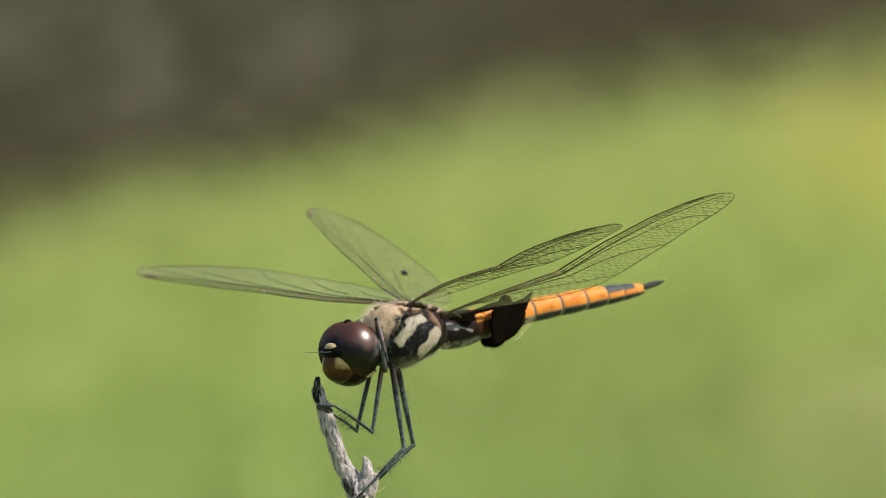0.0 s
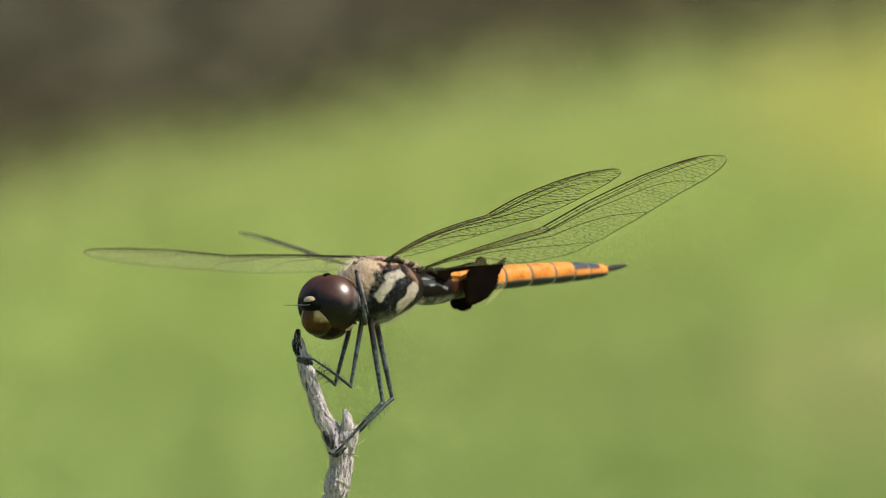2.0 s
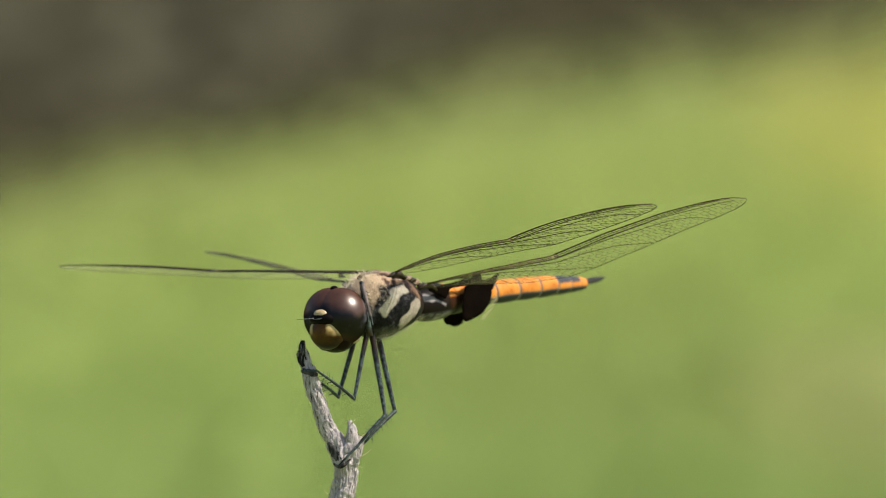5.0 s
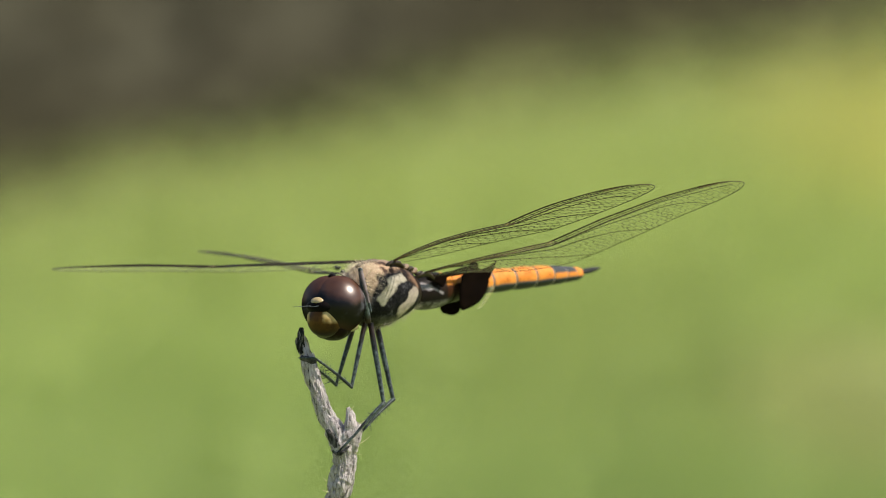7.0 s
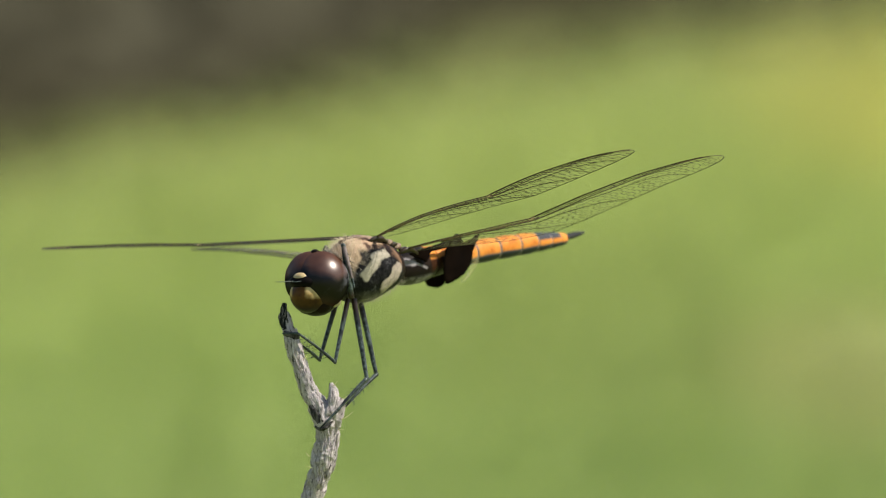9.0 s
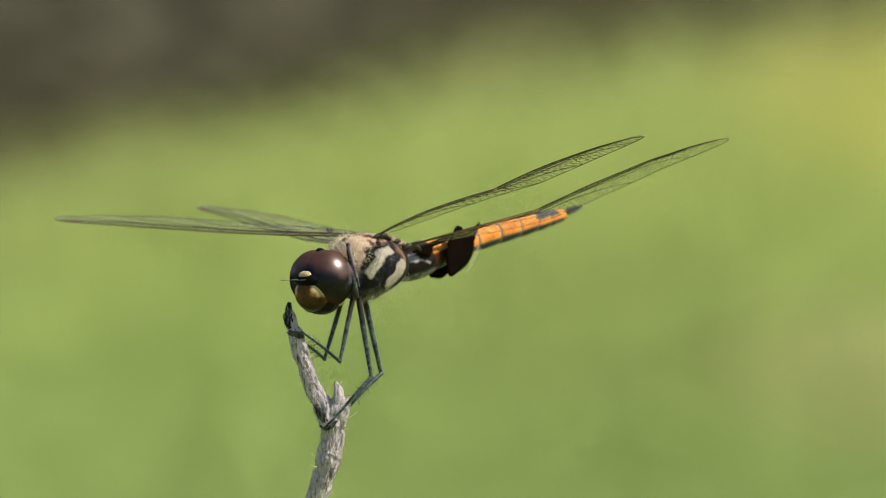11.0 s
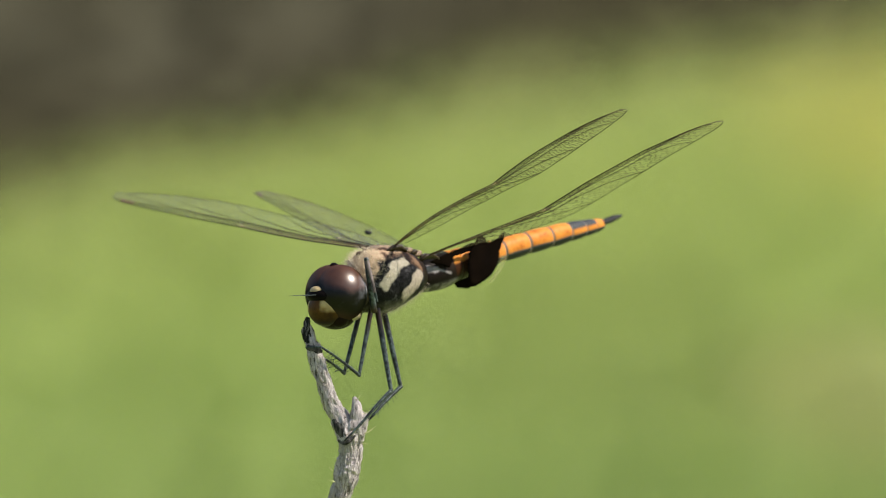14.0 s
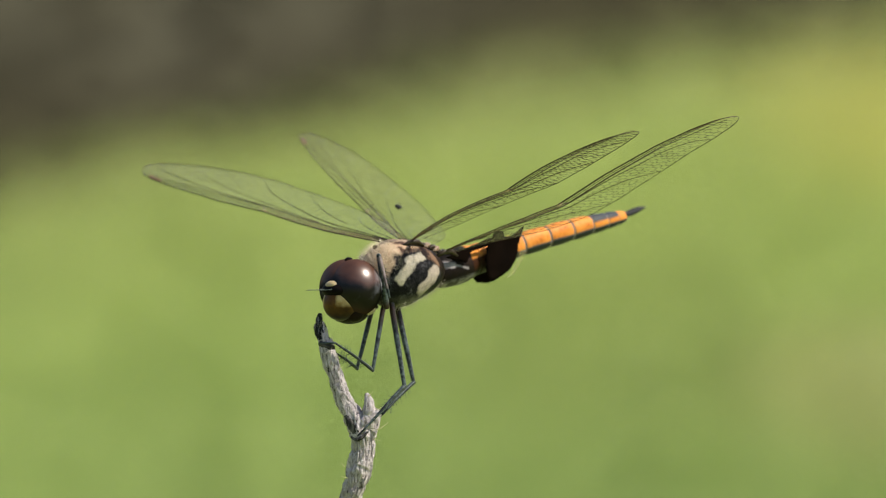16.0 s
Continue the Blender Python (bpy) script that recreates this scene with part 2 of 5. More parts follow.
def membrane_material(name, tint, cover, root=None):
    """Clear wing membrane: lets light through, a little milky, with the gloss of a thin film."""
    g = Graph(name, 0.3, 0.3)
    clear = g.node("BsdfTransparent", Color=(1, 1, 1))
    n = g.noise(260, 3)
    g.set(g.bsdf, "Base Color", g.ramp(n, [(0.3, tint), (0.7, tuple(0.75 * c for c in tint))]))
    thin = g.node("BsdfTranslucent", Color=tint)
    if root:
        # a stain at the root of the wing that fades outwards
        p = g.xyz(g.coords())
        stain = g.math("MULTIPLY", g.span(p[0], 0.019, 0.009), g.span(p[1], 0.0005, 0.003))
        g.set(thin, "Color", g.mix(stain, tint, root))
        g.set(g.bsdf, "Base Color", g.mix(stain, tint, root))
        cover = g.math("ADD", cover, g.math("MULTIPLY", stain, 0.04))
    body = g.node("MixShader", Fac=0.5)
    g.tree.links.new(g.bsdf.outputs[0], body.inputs[1])
    g.tree.links.new(thin.outputs[0], body.inputs[2])
    m = g.node("MixShader", Fac=g.math("ADD", cover, g.math("MULTIPLY", g.math("SUBTRACT", n, 0.5), g.math("MULTIPLY", cover, 0.6))))
    g.tree.links.new(clear.outputs[0], m.inputs[1])
    g.tree.links.new(body.outputs[0], m.inputs[2])
    film = g.node("BsdfGlossy", Color=(0.9, 0.9, 0.85), Roughness=0.45)
    top = g.node("MixShader", Fac=g.math("MULTIPLY", g.node("Fresnel", IOR=1.3).outputs[0], 0.03))
    g.tree.links.new(m.outputs[0], top.inputs[1])
    g.tree.links.new(film.outputs[0], top.inputs[2])
    g.tree.links.new(top.outputs[0], g.out.inputs["Surface"])
    return g.mat


def bark_material(name, a, b, c, stops=(0.36, 0.43, 0.60)):
    g = Graph(name, 0.85, 0.2)
    m = g.node("Mapping", Vector=g.coords(), Scale=(1.0, 1.0, 0.16))
    streak = g.noise(2900, 7, 0.72, m.outputs[0])
    blot = g.noise(330, 4)
    fine = g.noise(5200, 4)
    col = g.ramp(streak, list(zip(stops, (a, b, c))))
    col = g.mix(g.math("MULTIPLY", g.span(blot, 0.56, 0.74), 0.35), col, (0.11, 0.092, 0.085))
    col = g.mix(g.span(fine, 0.62, 0.72), col, (0.03, 0.027, 0.025))
    return g.done(col, g.math("ADD", streak, g.math("MULTIPLY", fine, 0.5)), 1.0, 0.0005)


def ground_mask(g, p):
    """1 on the bare earth beyond the edge of the lawn, 0 on the lawn."""
    wob = g.math("MULTIPLY", g.math("SUBTRACT", g.noise(1.7, 3, 0.5, g.coords()), 0.5), 0.5)
    line = g.math("MINIMUM", g.math("ADD", 9.06, g.math("MULTIPLY", p[0], 1.9)), g.math("ADD", 8.97, g.math("MULTIPLY", p[0], 1.40)))
    e = g.math("SUBTRACT", p[1], line)
    return g.span(g.math("ADD", e, wob), -0.80, 0.62)


def patch(g, p, x, y, rx, ry):
    a = g.math("DIVIDE", g.math("SUBTRACT", p[0], x), rx)
    b = g.math("DIVIDE", g.math("SUBTRACT", p[1], y), ry)
    d = g.math("ADD", g.math("MULTIPLY", a, a), g.math("MULTIPLY", b, b))
    return g.span(d, 1.0, 0.15)


def lawn_colour(g, p):
    """Green, darker green nearer the lens, with dry straw-coloured and darker patches."""
    n = g.noise(3.0, 4, 0.6)
    col = g.ramp(n, [(0.3, (0.340, 0.398, 0.108)), (0.5, (0.350, 0.407, 0.113)), (0.72, (0.360, 0.416, 0.118))])
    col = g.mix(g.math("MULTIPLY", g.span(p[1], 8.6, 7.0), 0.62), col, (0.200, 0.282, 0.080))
    col = g.mix(g.math("MULTIPLY", patch(g, p, 0.11, 7.72, 0.22, 0.60), 0.38), col, (0.14, 0.18, 0.04))
    col = g.mix(g.math("MULTIPLY", patch(g, p, -0.16, 7.5, 0.17, 0.38), 0.28), col, (0.15, 0.22, 0.045))
    col = g.mix(g.math("MULTIPLY", patch(g, p, 0.34, 7.45, 0.16, 0.45), 0.55), col, (0.38, 0.36, 0.15))
    col = g.mix(g.math("MULTIPLY", patch(g, p, 0.44, 9.1, 0.22, 0.75), 0.50), col, (0.58, 0.51, 0.13))
    return col


def ground_material():
    g = Graph("ground_lawn_and_earth", 1.0, 0.0)
    p = g.xyz(g.coords())
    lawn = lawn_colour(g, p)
    earth = g.ramp(g.noise(1.4, 5), [(0.3, (0.040, 0.035, 0.019)), (0.7, (0.046, 0.0405, 0.0225))])
    earth = g.mix(g.math("MULTIPLY", g.span(g.noise(60, 4), 0.5, 0.7), 0.4), earth, (0.028, 0.024, 0.013))
    earth = g.mix(g.math("MULTIPLY", patch(g, p, -0.34, 10.1, 0.45, 1.1), 0.6), earth, (0.076, 0.071, 0.047))
    return g.done(g.mix(ground_mask(g, p), lawn, earth), g.noise(90, 5), 0.6, 0.01)


def grass_material():
    g = Graph("grass_blades", 0.6, 0.25)
    p = g.xyz(g.coords())
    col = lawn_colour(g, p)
    col = g.mix(g.math("MULTIPLY", g.node("NewGeometry").outputs["Random Per Island"], 0.25), col, (0.33, 0.36, 0.10))
    return g.done(col)


M_EYE = eye_material()
M_THORAX = thorax_material()
M_HEAD = speckled("head_black", (0.003, 0.0025, 0.0025), (0.007, 0.005, 0.0045), 700, 0.5, 0.2, spec=0.03)
M_FACE = face_material()
M_JAW = speckled("jaw_dark_amber", (0.004, 0.0025, 0.002), (0.012, 0.0055, 0.003), 600, 0.5, 0.2, spec=0.05)
M_SPOT = speckled("face_yellow", (0.30, 0.21, 0.09), (0.42, 0.32, 0.17), 900, 0.3, 0.2, spec=0.4)
M_NAPE = speckled("nape_cream", (0.16, 0.12, 0.065), (0.36, 0.29, 0.17), 700, 0.5)
M_HAIR = speckled("tan_hair", (0.58, 0.47, 0.32), (0.72, 0.62, 0.46), 300, 0.7, 0.0)
M_HAIR_DULL = speckled("greyish_hair", (0.22, 0.18, 0.13), (0.38, 0.32, 0.24), 300, 0.7, 0.0)
M_LEG = leg_material()
M_LEG_PALE = speckled("leg_pinkish", (0.05, 0.036, 0.033), (0.22, 0.16, 0.145), 900, 0.5, 0.3)
M_SEG = segment_material("abdomen_orange")
M_SEG_DARK = segment_material("abdomen_orange_dark_back", 0.38)
M_SEG_LOW = segment_material("abdomen_orange_above", 0.0, 0.66, 0.0, (0.035, 0.012, 0.005))
M_BASE = base_material()
M_CERCUS = speckled("cercus_black", (0.010, 0.010, 0.010), (0.025, 0.024, 0.022), 900, 0.6, spec=0.15)
M_MEMBRANE = membrane_material("wing_membrane", (0.30, 0.28, 0.22), 0.032)
# same membrane for the far wings, sun sheen put into its tint and cover
M_MEMBRANE_FAR = membrane_material("wing_membrane_milky_sheen", (0.38, 0.36, 0.22), 0.17)
M_MEMBRANE_HIND = membrane_material("wing_membrane_amber_root", (0.30, 0.28, 0.22), 0.032, (0.74, 0.64, 0.32))
M_AMBER = membrane_material("wing_amber_tint", (0.72, 0.64, 0.34), 0.11)
M_VEIN = speckled("vein_dark_brown", (0.013, 0.0085, 0.0038), (0.042, 0.026, 0.011), 500, 0.5, 0.0, spec=0.25)
M_COSTA = speckled("vein_brown", (0.028, 0.016, 0.007), (0.092, 0.053, 0.024), 500, 0.5, 0.0, spec=0.25)
M_VEIN_PALE = speckled("vein_tan", (0.11, 0.060, 0.028), (0.26, 0.16, 0.08), 500, 0.45, 0.0)
M_PATCH = speckled("wing_patch_blackish", (0.0018, 0.001, 0.0006), (0.0045, 0.0023, 0.0012), 400, 0.9, 0.1, spec=0.02)
M_HINGE = speckled("wing_hinge_brown", (0.014, 0.008, 0.005), (0.26, 0.165, 0.095), 750, 0.5, 0.6, 0.0003)
M_STIGMA = speckled("stigma_rust", (0.09, 0.045, 0.018), (0.17, 0.085, 0.032), 600, 0.5, 0.0)
M_BARK = bark_material("bark_grey", (0.016, 0.013, 0.013), (0.35, 0.295, 0.285), (0.60, 0.515, 0.50))
M_BARK_DARK = bark_material("bark_dark", (0.005, 0.0045, 0.0045), (0.02, 0.018, 0.017), (0.40, 0.35, 0.33), (0.44, 0.54, 0.66))
M_CRACK = bark_material("bark_crack", (0.003, 0.003, 0.003), (0.012, 0.010, 0.009), (0.13, 0.115, 0.105))
M_STRAW = speckled("straw_fibre", (0.42, 0.36, 0.16), (0.60, 0.54, 0.30), 900, 0.7, 0.0)
M_GROUND = ground_material()
M_GRASS = grass_material()
M_LITTER = speckled("leaf_litter", (0.036, 0.031, 0.017), (0.048, 0.042, 0.024), 40, 1.0, 0.3, 0.001, spec=0.0)


# ---- mesh helpers ----
def finish(bm, name, material, smooth=True):
    bmesh.ops.recalc_face_normals(bm, faces=bm.faces)
    me = bpy.data.meshes.new(name)
    bm.to_mesh(me)
    bm.free()
    me.materials.append(material)
    if smooth:
        me.shade_smooth()
    return me


def part(name, bm, material, parent, label="", smooth=True):
    """Links a bmesh as one mesh object under a thing or under a part."""
    ob = new(name, finish(bm, name, material, smooth))
    ob.parent = parent
    return tagged(ob, label)


def tube(bm, pts, radii, sides=8, jitter=0.0, squash=1.0, seed=0.0):
    """A tapered tube with closed ends along pts."""
    pts = [Vector(p) for p in pts]
    rings, side = [], None
    for i, p in enumerate(pts):
        along = (pts[min(i + 1, len(pts) - 1)] - pts[max(i - 1, 0)]).normalized()
        if side is None:
            side = along.cross(Vector((0, 1, 0)) if abs(along.y) < 0.9 else Vector((1, 0, 0))).normalized()
        side = (side - along * side.dot(along)).normalized()
        other = along.cross(side)
        ring = []
        for k in range(sides):
            a = 2 * math.pi * k / sides
            r = radii[i]
            if jitter:
                q = Vector((math.cos(a) * 1.7, math.sin(a) * 1.7, seed)) + p * 900
                ridge = Vector((math.cos(a) * 4.5 + seed, math.sin(a) * 4.5, p.z * 350))
                r *= 1 + jitter * (noise.noise(q) + 0.5 * noise.noise(q * 2.7) + 0.6 * noise.noise(ridge) + 0.35 * noise.noise(ridge * 2.3))
            ring.append(bm.verts.new(p + side * math.cos(a) * r + other * math.sin(a) * r * squash))
        rings.append(ring)
    for a, b in zip(rings, rings[1:]):
        for k in range(sides):
            bm.faces.new((a[k], a[(k + 1) % sides], b[(k + 1) % sides], b[k]))
    bm.faces.new(rings[0][::-1])
    bm.faces.new(rings[-1])
    return bm


def ellipsoid(bm, centre, radii, u=24, v=16):
    m = Matrix.Translation(centre) @ Matrix.Diagonal((*radii, 1))
    bmesh.ops.create_uvsphere(bm, u_segments=u, v_segments=v, radius=1, matrix=m)
    return bm


def loft(bm, rows, sides=24):
    """A body along x from rows of (x, middle z, half width, half height)."""
    rings = []
    for x, z, w, h in rows:
        rings.append([bm.verts.new((x * MM, w * MM * math.cos(2 * math.pi * k / sides), (z + h * math.sin(2 * math.pi * k / sides)) * MM))
                      for k in range(sides)])
    for a, b in zip(rings, rings[1:]):
        for k in range(sides):
            bm.faces.new((a[k], a[(k + 1) % sides], b[(k + 1) % sides], b[k]))
    bm.faces.new(rings[0][::-1])
    bm.faces.new(rings[-1])
    return bm


def curve(keys, x):
    return float(np.interp(x, [k[0] for k in keys], [k[1] for k in keys]))


def smooth_line(pts, n):
    """n + 1 points on a soft line through pts."""
    pts = [Vector(p) for p in pts]
    out = []
    for i in range(n + 1):
        s = i / n * (len(pts) - 1)
        k = min(int(s), len(pts) - 2)
        a, b, c, d = pts[max(k - 1, 0)], pts[k], pts[k + 1], pts[min(k + 2, len(pts) - 1)]
        f = s - k
        out.append(0.5 * (2 * b + (c - a) * f + (2 * a - 5 * b + 4 * c - d) * f * f + (3 * b - a - 3 * c + d) * f ** 3))
    return out


def mm(x, y, z):
    return Vector((x, y, z)) * MM


# ---- ground ----
def build_ground():
    ticks = [-2500, -600, -150, -40, -14, -6, -4, -3, -2, -1.5, -1, -0.5, 0, 0.5, 1, 1.5, 2, 3, 4, 6, 14, 40, 150, 600, 2500]
    near = [4 + 0.25 * i for i in range(33)]
    ys = sorted(set([-2500, -600, -150, -40, -14, -6, -3, -1, 0, 1, 2, 3] + near + [14, 18, 26, 40, 80, 150, 600, 2500]))
    bm = bmesh.new()
    grid = [[bm.verts.new((x, y, 0.012 * noise.noise(Vector((x * 1.3, y * 1.3, 0.4))) if abs(x) < 10 and -5 < y < 14 else 0.0)) for x in ticks] for y in ys]
    for a, b in zip(grid, grid[1:]):
        for k in range(len(ticks) - 1):
            bm.faces.new((a[k], a[k + 1], b[k + 1], b[k]))
    ob = new("ground", finish(bm, "ground", M_GROUND))
    tagged(ob, "sunlit green lawn running into dark bare earth", "ground", kind="structure")


def lawn_edge(x):
    return min(9.06 + 1.9 * x, 8.97 + 1.40 * x) + 0.12 * noise.noise(Vector((x * 3.0, 0.3, 0.7)))


def build_grass():
    rnd = random.Random(4)
    verts, faces = [], []
    for k in range(190000):
        # fine and dense where the lens looks, coarser over the rest of the lawn
        near = k < 130000
        if near:
            x, y = rnd.uniform(-0.75, 0.75), rnd.uniform(6.0, 10.8)
        else:
            x, y = rnd.uniform(-5.0, 5.0), rnd.uniform(-3.0, 11.0)
        if y > lawn_edge(x) + rnd.gauss(-0.12, 0.25):
            continue
        size = 0.55 if near else 1.0
        h, w = rnd.uniform(0.018, 0.045) * size, rnd.uniform(0.0015, 0.003) * size
        a, lean = rnd.uniform(0, 6.283), rnd.uniform(0.1, 0.8) * h
        b = rnd.uniform(0, 6.283)
        dx, dy = math.cos(a) * w, math.sin(a) * w
        lx, ly = math.cos(b) * lean, math.sin(b) * lean
        i = len(verts)
        verts += [(x - dx, y - dy, -0.01), (x + dx, y + dy, -0.01), (x + dx * 0.8 + lx * 0.4, y + dy * 0.8 + ly * 0.4, h * 0.6),
                  (x - dx * 0.8 + lx * 0.4, y - dy * 0.8 + ly * 0.4, h * 0.6), (x + lx, y + ly, h)]
        faces += [(i, i + 1, i + 2, i + 3), (i + 3, i + 2, i + 4)]
    me = bpy.data.meshes.new("grass")
    me.from_pydata(verts, [], faces)
    me.materials.append(M_GRASS)
    tagged(new("grass", me), "short sunlit lawn grass with dry straw patches", "grass", kind="stuff")


def build_litter():
    rnd = random.Random(8)
    verts, faces = [], []
    for _ in range(2600):
        x, y = rnd.uniform(-1.0, 1.0), rnd.uniform(8.0, 12.5)
        if y < lawn_edge(x) + 0.05:
            continue
        m = pose(x, y, rnd.uniform(0.004, 0.012), rnd.uniform(-25, 25), rnd.uniform(-25, 25), rnd.uniform(0, 360))
        l, w = rnd.uniform(0.012, 0.035), rnd.uniform(0.006, 0.014)
        i = len(verts)
        verts += [tuple(m @ Vector(p)) for p in ((-l, 0, 0), (0, -w, 0.004), (l, 0, 0), (0, w, 0.004), (0, 0, -0.003))]
        faces += [(i, i + 1, i + 4), (i + 1, i + 2, i + 4), (i + 2, i + 3, i + 4), (i + 3, i, i + 4)]
    me = bpy.data.meshes.new("leaf_litter")
    me.from_pydata(verts, [], faces)
    me.materials.append(M_LITTER)
    tagged(new("leaf_litter", me), "dry brown leaf litter on bare earth", "leaf litter", kind="stuff")


build_ground()
build_grass()
build_litter()


# ---- twig ----
def bark_tube(keys, n, sides=26, seed=0.0, jitter=0.16):
    pts = smooth_line([k[:3] for k in keys], n)
    rad = [float(np.interp(i / n * (len(keys) - 1), range(len(keys)), [k[3] for k in keys])) for i in range(n + 1)]
    bm = bmesh.new()
    tube(bm, [p * MM for p in pts], [r * MM for r in rad], sides, jitter, 1.0, seed)
    return bm


def build_twig():
    twig = new("twig")
    twig.matrix_world = VIEW
    tagged(twig, "dead grey forked twig with rough peeling bark", "twig")
    stem = part("stem", bark_tube([(-17.20, 0.00, -11.60, 0.30), (-17.05, 0.00, -12.50, 0.58), (-16.80, 0.00, -13.70, 0.72), (-16.50, 0.00, -14.80, 1.00), (-16.22, 0.00, -16.10, 1.08),
                                   (-15.72, 0.00, -17.40, 0.95), (-15.12, 0.00, -18.90, 0.90), (-14.72, 0.05, -20.50, 1.06), (-14.12, 0.10, -22.00, 1.05), (-13.40, 0.15, -23.00, 1.14),
                                   (-12.65, 0.25, -24.20, 1.45), (-12.15, 0.30, -25.50, 1.58), (-11.93, 0.40, -26.70, 1.36), (-11.90, 0.50, -27.70, 1.34), (-12.08, 0.60, -28.80, 1.52),
                                   (-12.42, 0.80, -30.30, 1.54), (-12.85, 1.00, -31.80, 1.38), (-13.40, 1.30, -33.60, 1.34), (-14.31, 1.90, -36.77, 1.36), (-14.89, 2.50, -40.01, 1.43)], 420, 40, 0.0, 0.2), M_BARK, twig)
    part("lower_stem", bark_tube([(-14.81, 2.40, -39.43, 1.36), (-15.5, 12, -80, 1.5), (-18, 30, -210, 1.8), (-22, 60, -420, 2.3), (-26, 98, -690, 2.8), (-30, 136, -972, 3.4)],
                                 200, 20, 5.0), M_BARK, twig)
    part("side_stub", bark_tube([(-11.86, 0.20, -25.08, 1.35), (-11.15, -0.20, -23.40, 1.05), (-11.15, -0.40, -22.30, 0.76), (-11.28, -0.50, -21.35, 0.46), (-11.45, -0.50, -20.60, 0.18)], 60, 22, 3.0, 0.3),
         M_BARK, twig, "short broken side stub")
    part("side_stub", bark_tube([(-11.20, 0.30, -25.85, 1.00), (-10.75, 0.00, -24.70, 0.95), (-10.45, -0.20, -23.70, 0.78), (-10.20, -0.30, -23.05, 0.55), (-10.00, -0.30, -22.60, 0.22)], 50, 20, 4.0, 0.35),
         M_BARK, twig, "short broken side stub")
    part("broken_tip", bark_tube([(-17.10, -0.20, -13.60, 0.30), (-17.25, -0.25, -12.79, 0.42), (-17.42, -0.25, -11.93, 0.44), (-17.38, -0.10, -11.14, 0.40), (-17.30, 0.00, -10.55, 0.22)], 60, 20, 7.0, 0.3),
         M_BARK_DARK, twig, "blackened split twig tip")
    part("broken_tip", bark_tube([(-17.21, -0.30, -13.78, 0.43), (-17.71, -0.40, -12.92, 0.32), (-17.92, -0.40, -12.28, 0.29), (-17.71, -0.40, -11.78, 0.18)], 40, 14, 9.0, 0.35), M_BARK_DARK, twig,
         "blackened split twig tip")
    # near-black colour here includes the shade in the knot's hollow
    part("knot", bark_tube([(-13.99, -0.60, -23.42, 0.29), (-13.56, -0.75, -24.13, 0.50), (-13.13, -0.80, -24.84, 0.64), (-12.71, -0.80, -25.56, 0.57), (-12.35, -0.60, -26.27, 0.21)], 50, 20, 11.0, 0.3),
         M_CRACK, twig, "dark cracked knot with the shade of its hollow painted in")
    part("crack", bark_tube([(-17.45, -0.45, -14.30, 0.20), (-16.80, -0.68, -14.52, 0.44), (-16.13, -0.72, -14.78, 0.46), (-15.50, -0.40, -14.90, 0.18)], 30, 14, 15.0, 0.4), M_CRACK, twig, "dark split in the bark")
    part("crack", bark_tube([(-13.42, -0.90, -26.05, 0.14), (-12.77, -1.10, -26.48, 0.25), (-11.99, -1.30, -26.19, 0.21), (-11.27, -1.25, -25.48, 0.11)], 30, 12, 17.0, 0.4), M_CRACK, twig, "dark split in the bark")
    rnd = random.Random(3)
    for (x, y, z), (dx, dz), r in (((-10.28, -0.60, -25.35), (1.6, 1.05), 0.10), ((-10.57, -0.60, -26.49), (0.9, -0.1), 0.06), ((-11.14, -0.90, -20.99), (0.5, 0.6), 0.08),
                                   ((-10.28, -0.60, -22.78), (0.9, 0.5), 0.07), ((-13.85, -0.50, -31.35), (-0.9, 0.3), 0.09), ((-14.21, -0.30, -29.92), (-0.4, 0.5), 0.08),
                                   ((-15.71, -0.40, -18.92), (-0.4, 0.7), 0.07), ((-15.14, -0.50, -17.78), (0.7, 0.6), 0.06)):
        pts = smooth_line([mm(x, y, z), mm(x + 0.5 * dx, y - 0.3, z + 0.4 * dz), mm(x + dx, y - 0.2, z + dz)], 6)
        part("bark_fibre", tube(bmesh.new(), pts, [r * MM * (1 - 0.12 * i) for i in range(7)], 5), M_STRAW, twig)
    way = [mm(-16.3, 0, -15.5), mm(-15.2, 0, -19), mm(-13.6, 0.1, -23), mm(-12.2, 0.3, -25.5), mm(-12.0, 0.4, -28), mm(-12.7, 0.8, -32), mm(-14, 1.5, -36)]
    for i in range(170):
        k = rnd.random()
        centre, ahead = smooth_line(way, 100)[int(k * 96):int(k * 96) + 4:3]
        along = (centre - ahead).normalized()
        r = float(np.interp(k, [0, 0.42, 0.52, 0.6, 1], [0.92, 0.95, 1.35, 1.35, 1.40])) * MM
        a = rnd.uniform(-3.1, 0.0)
        out = Vector((math.cos(a), math.sin(a), 0))
        p = centre + out * r
        l = rnd.uniform(0.4, 2.4) * MM
        lift = rnd.uniform(0.0, 0.2) * MM
        pts = [p - out * 0.1 * MM, p + out * 0.05 * MM + along * l * 0.4, p + out * (0.04 * MM + lift * 0.4) + along * l * 0.75, p + out * lift + along * l]
        part("bark_flake", tube(bmesh.new(), pts, [0.04 * MM, 0.10 * MM, 0.07 * MM, 0.015 * MM], 6, 0.0, 0.8), M_BARK, twig)
    return twig


build_twig()


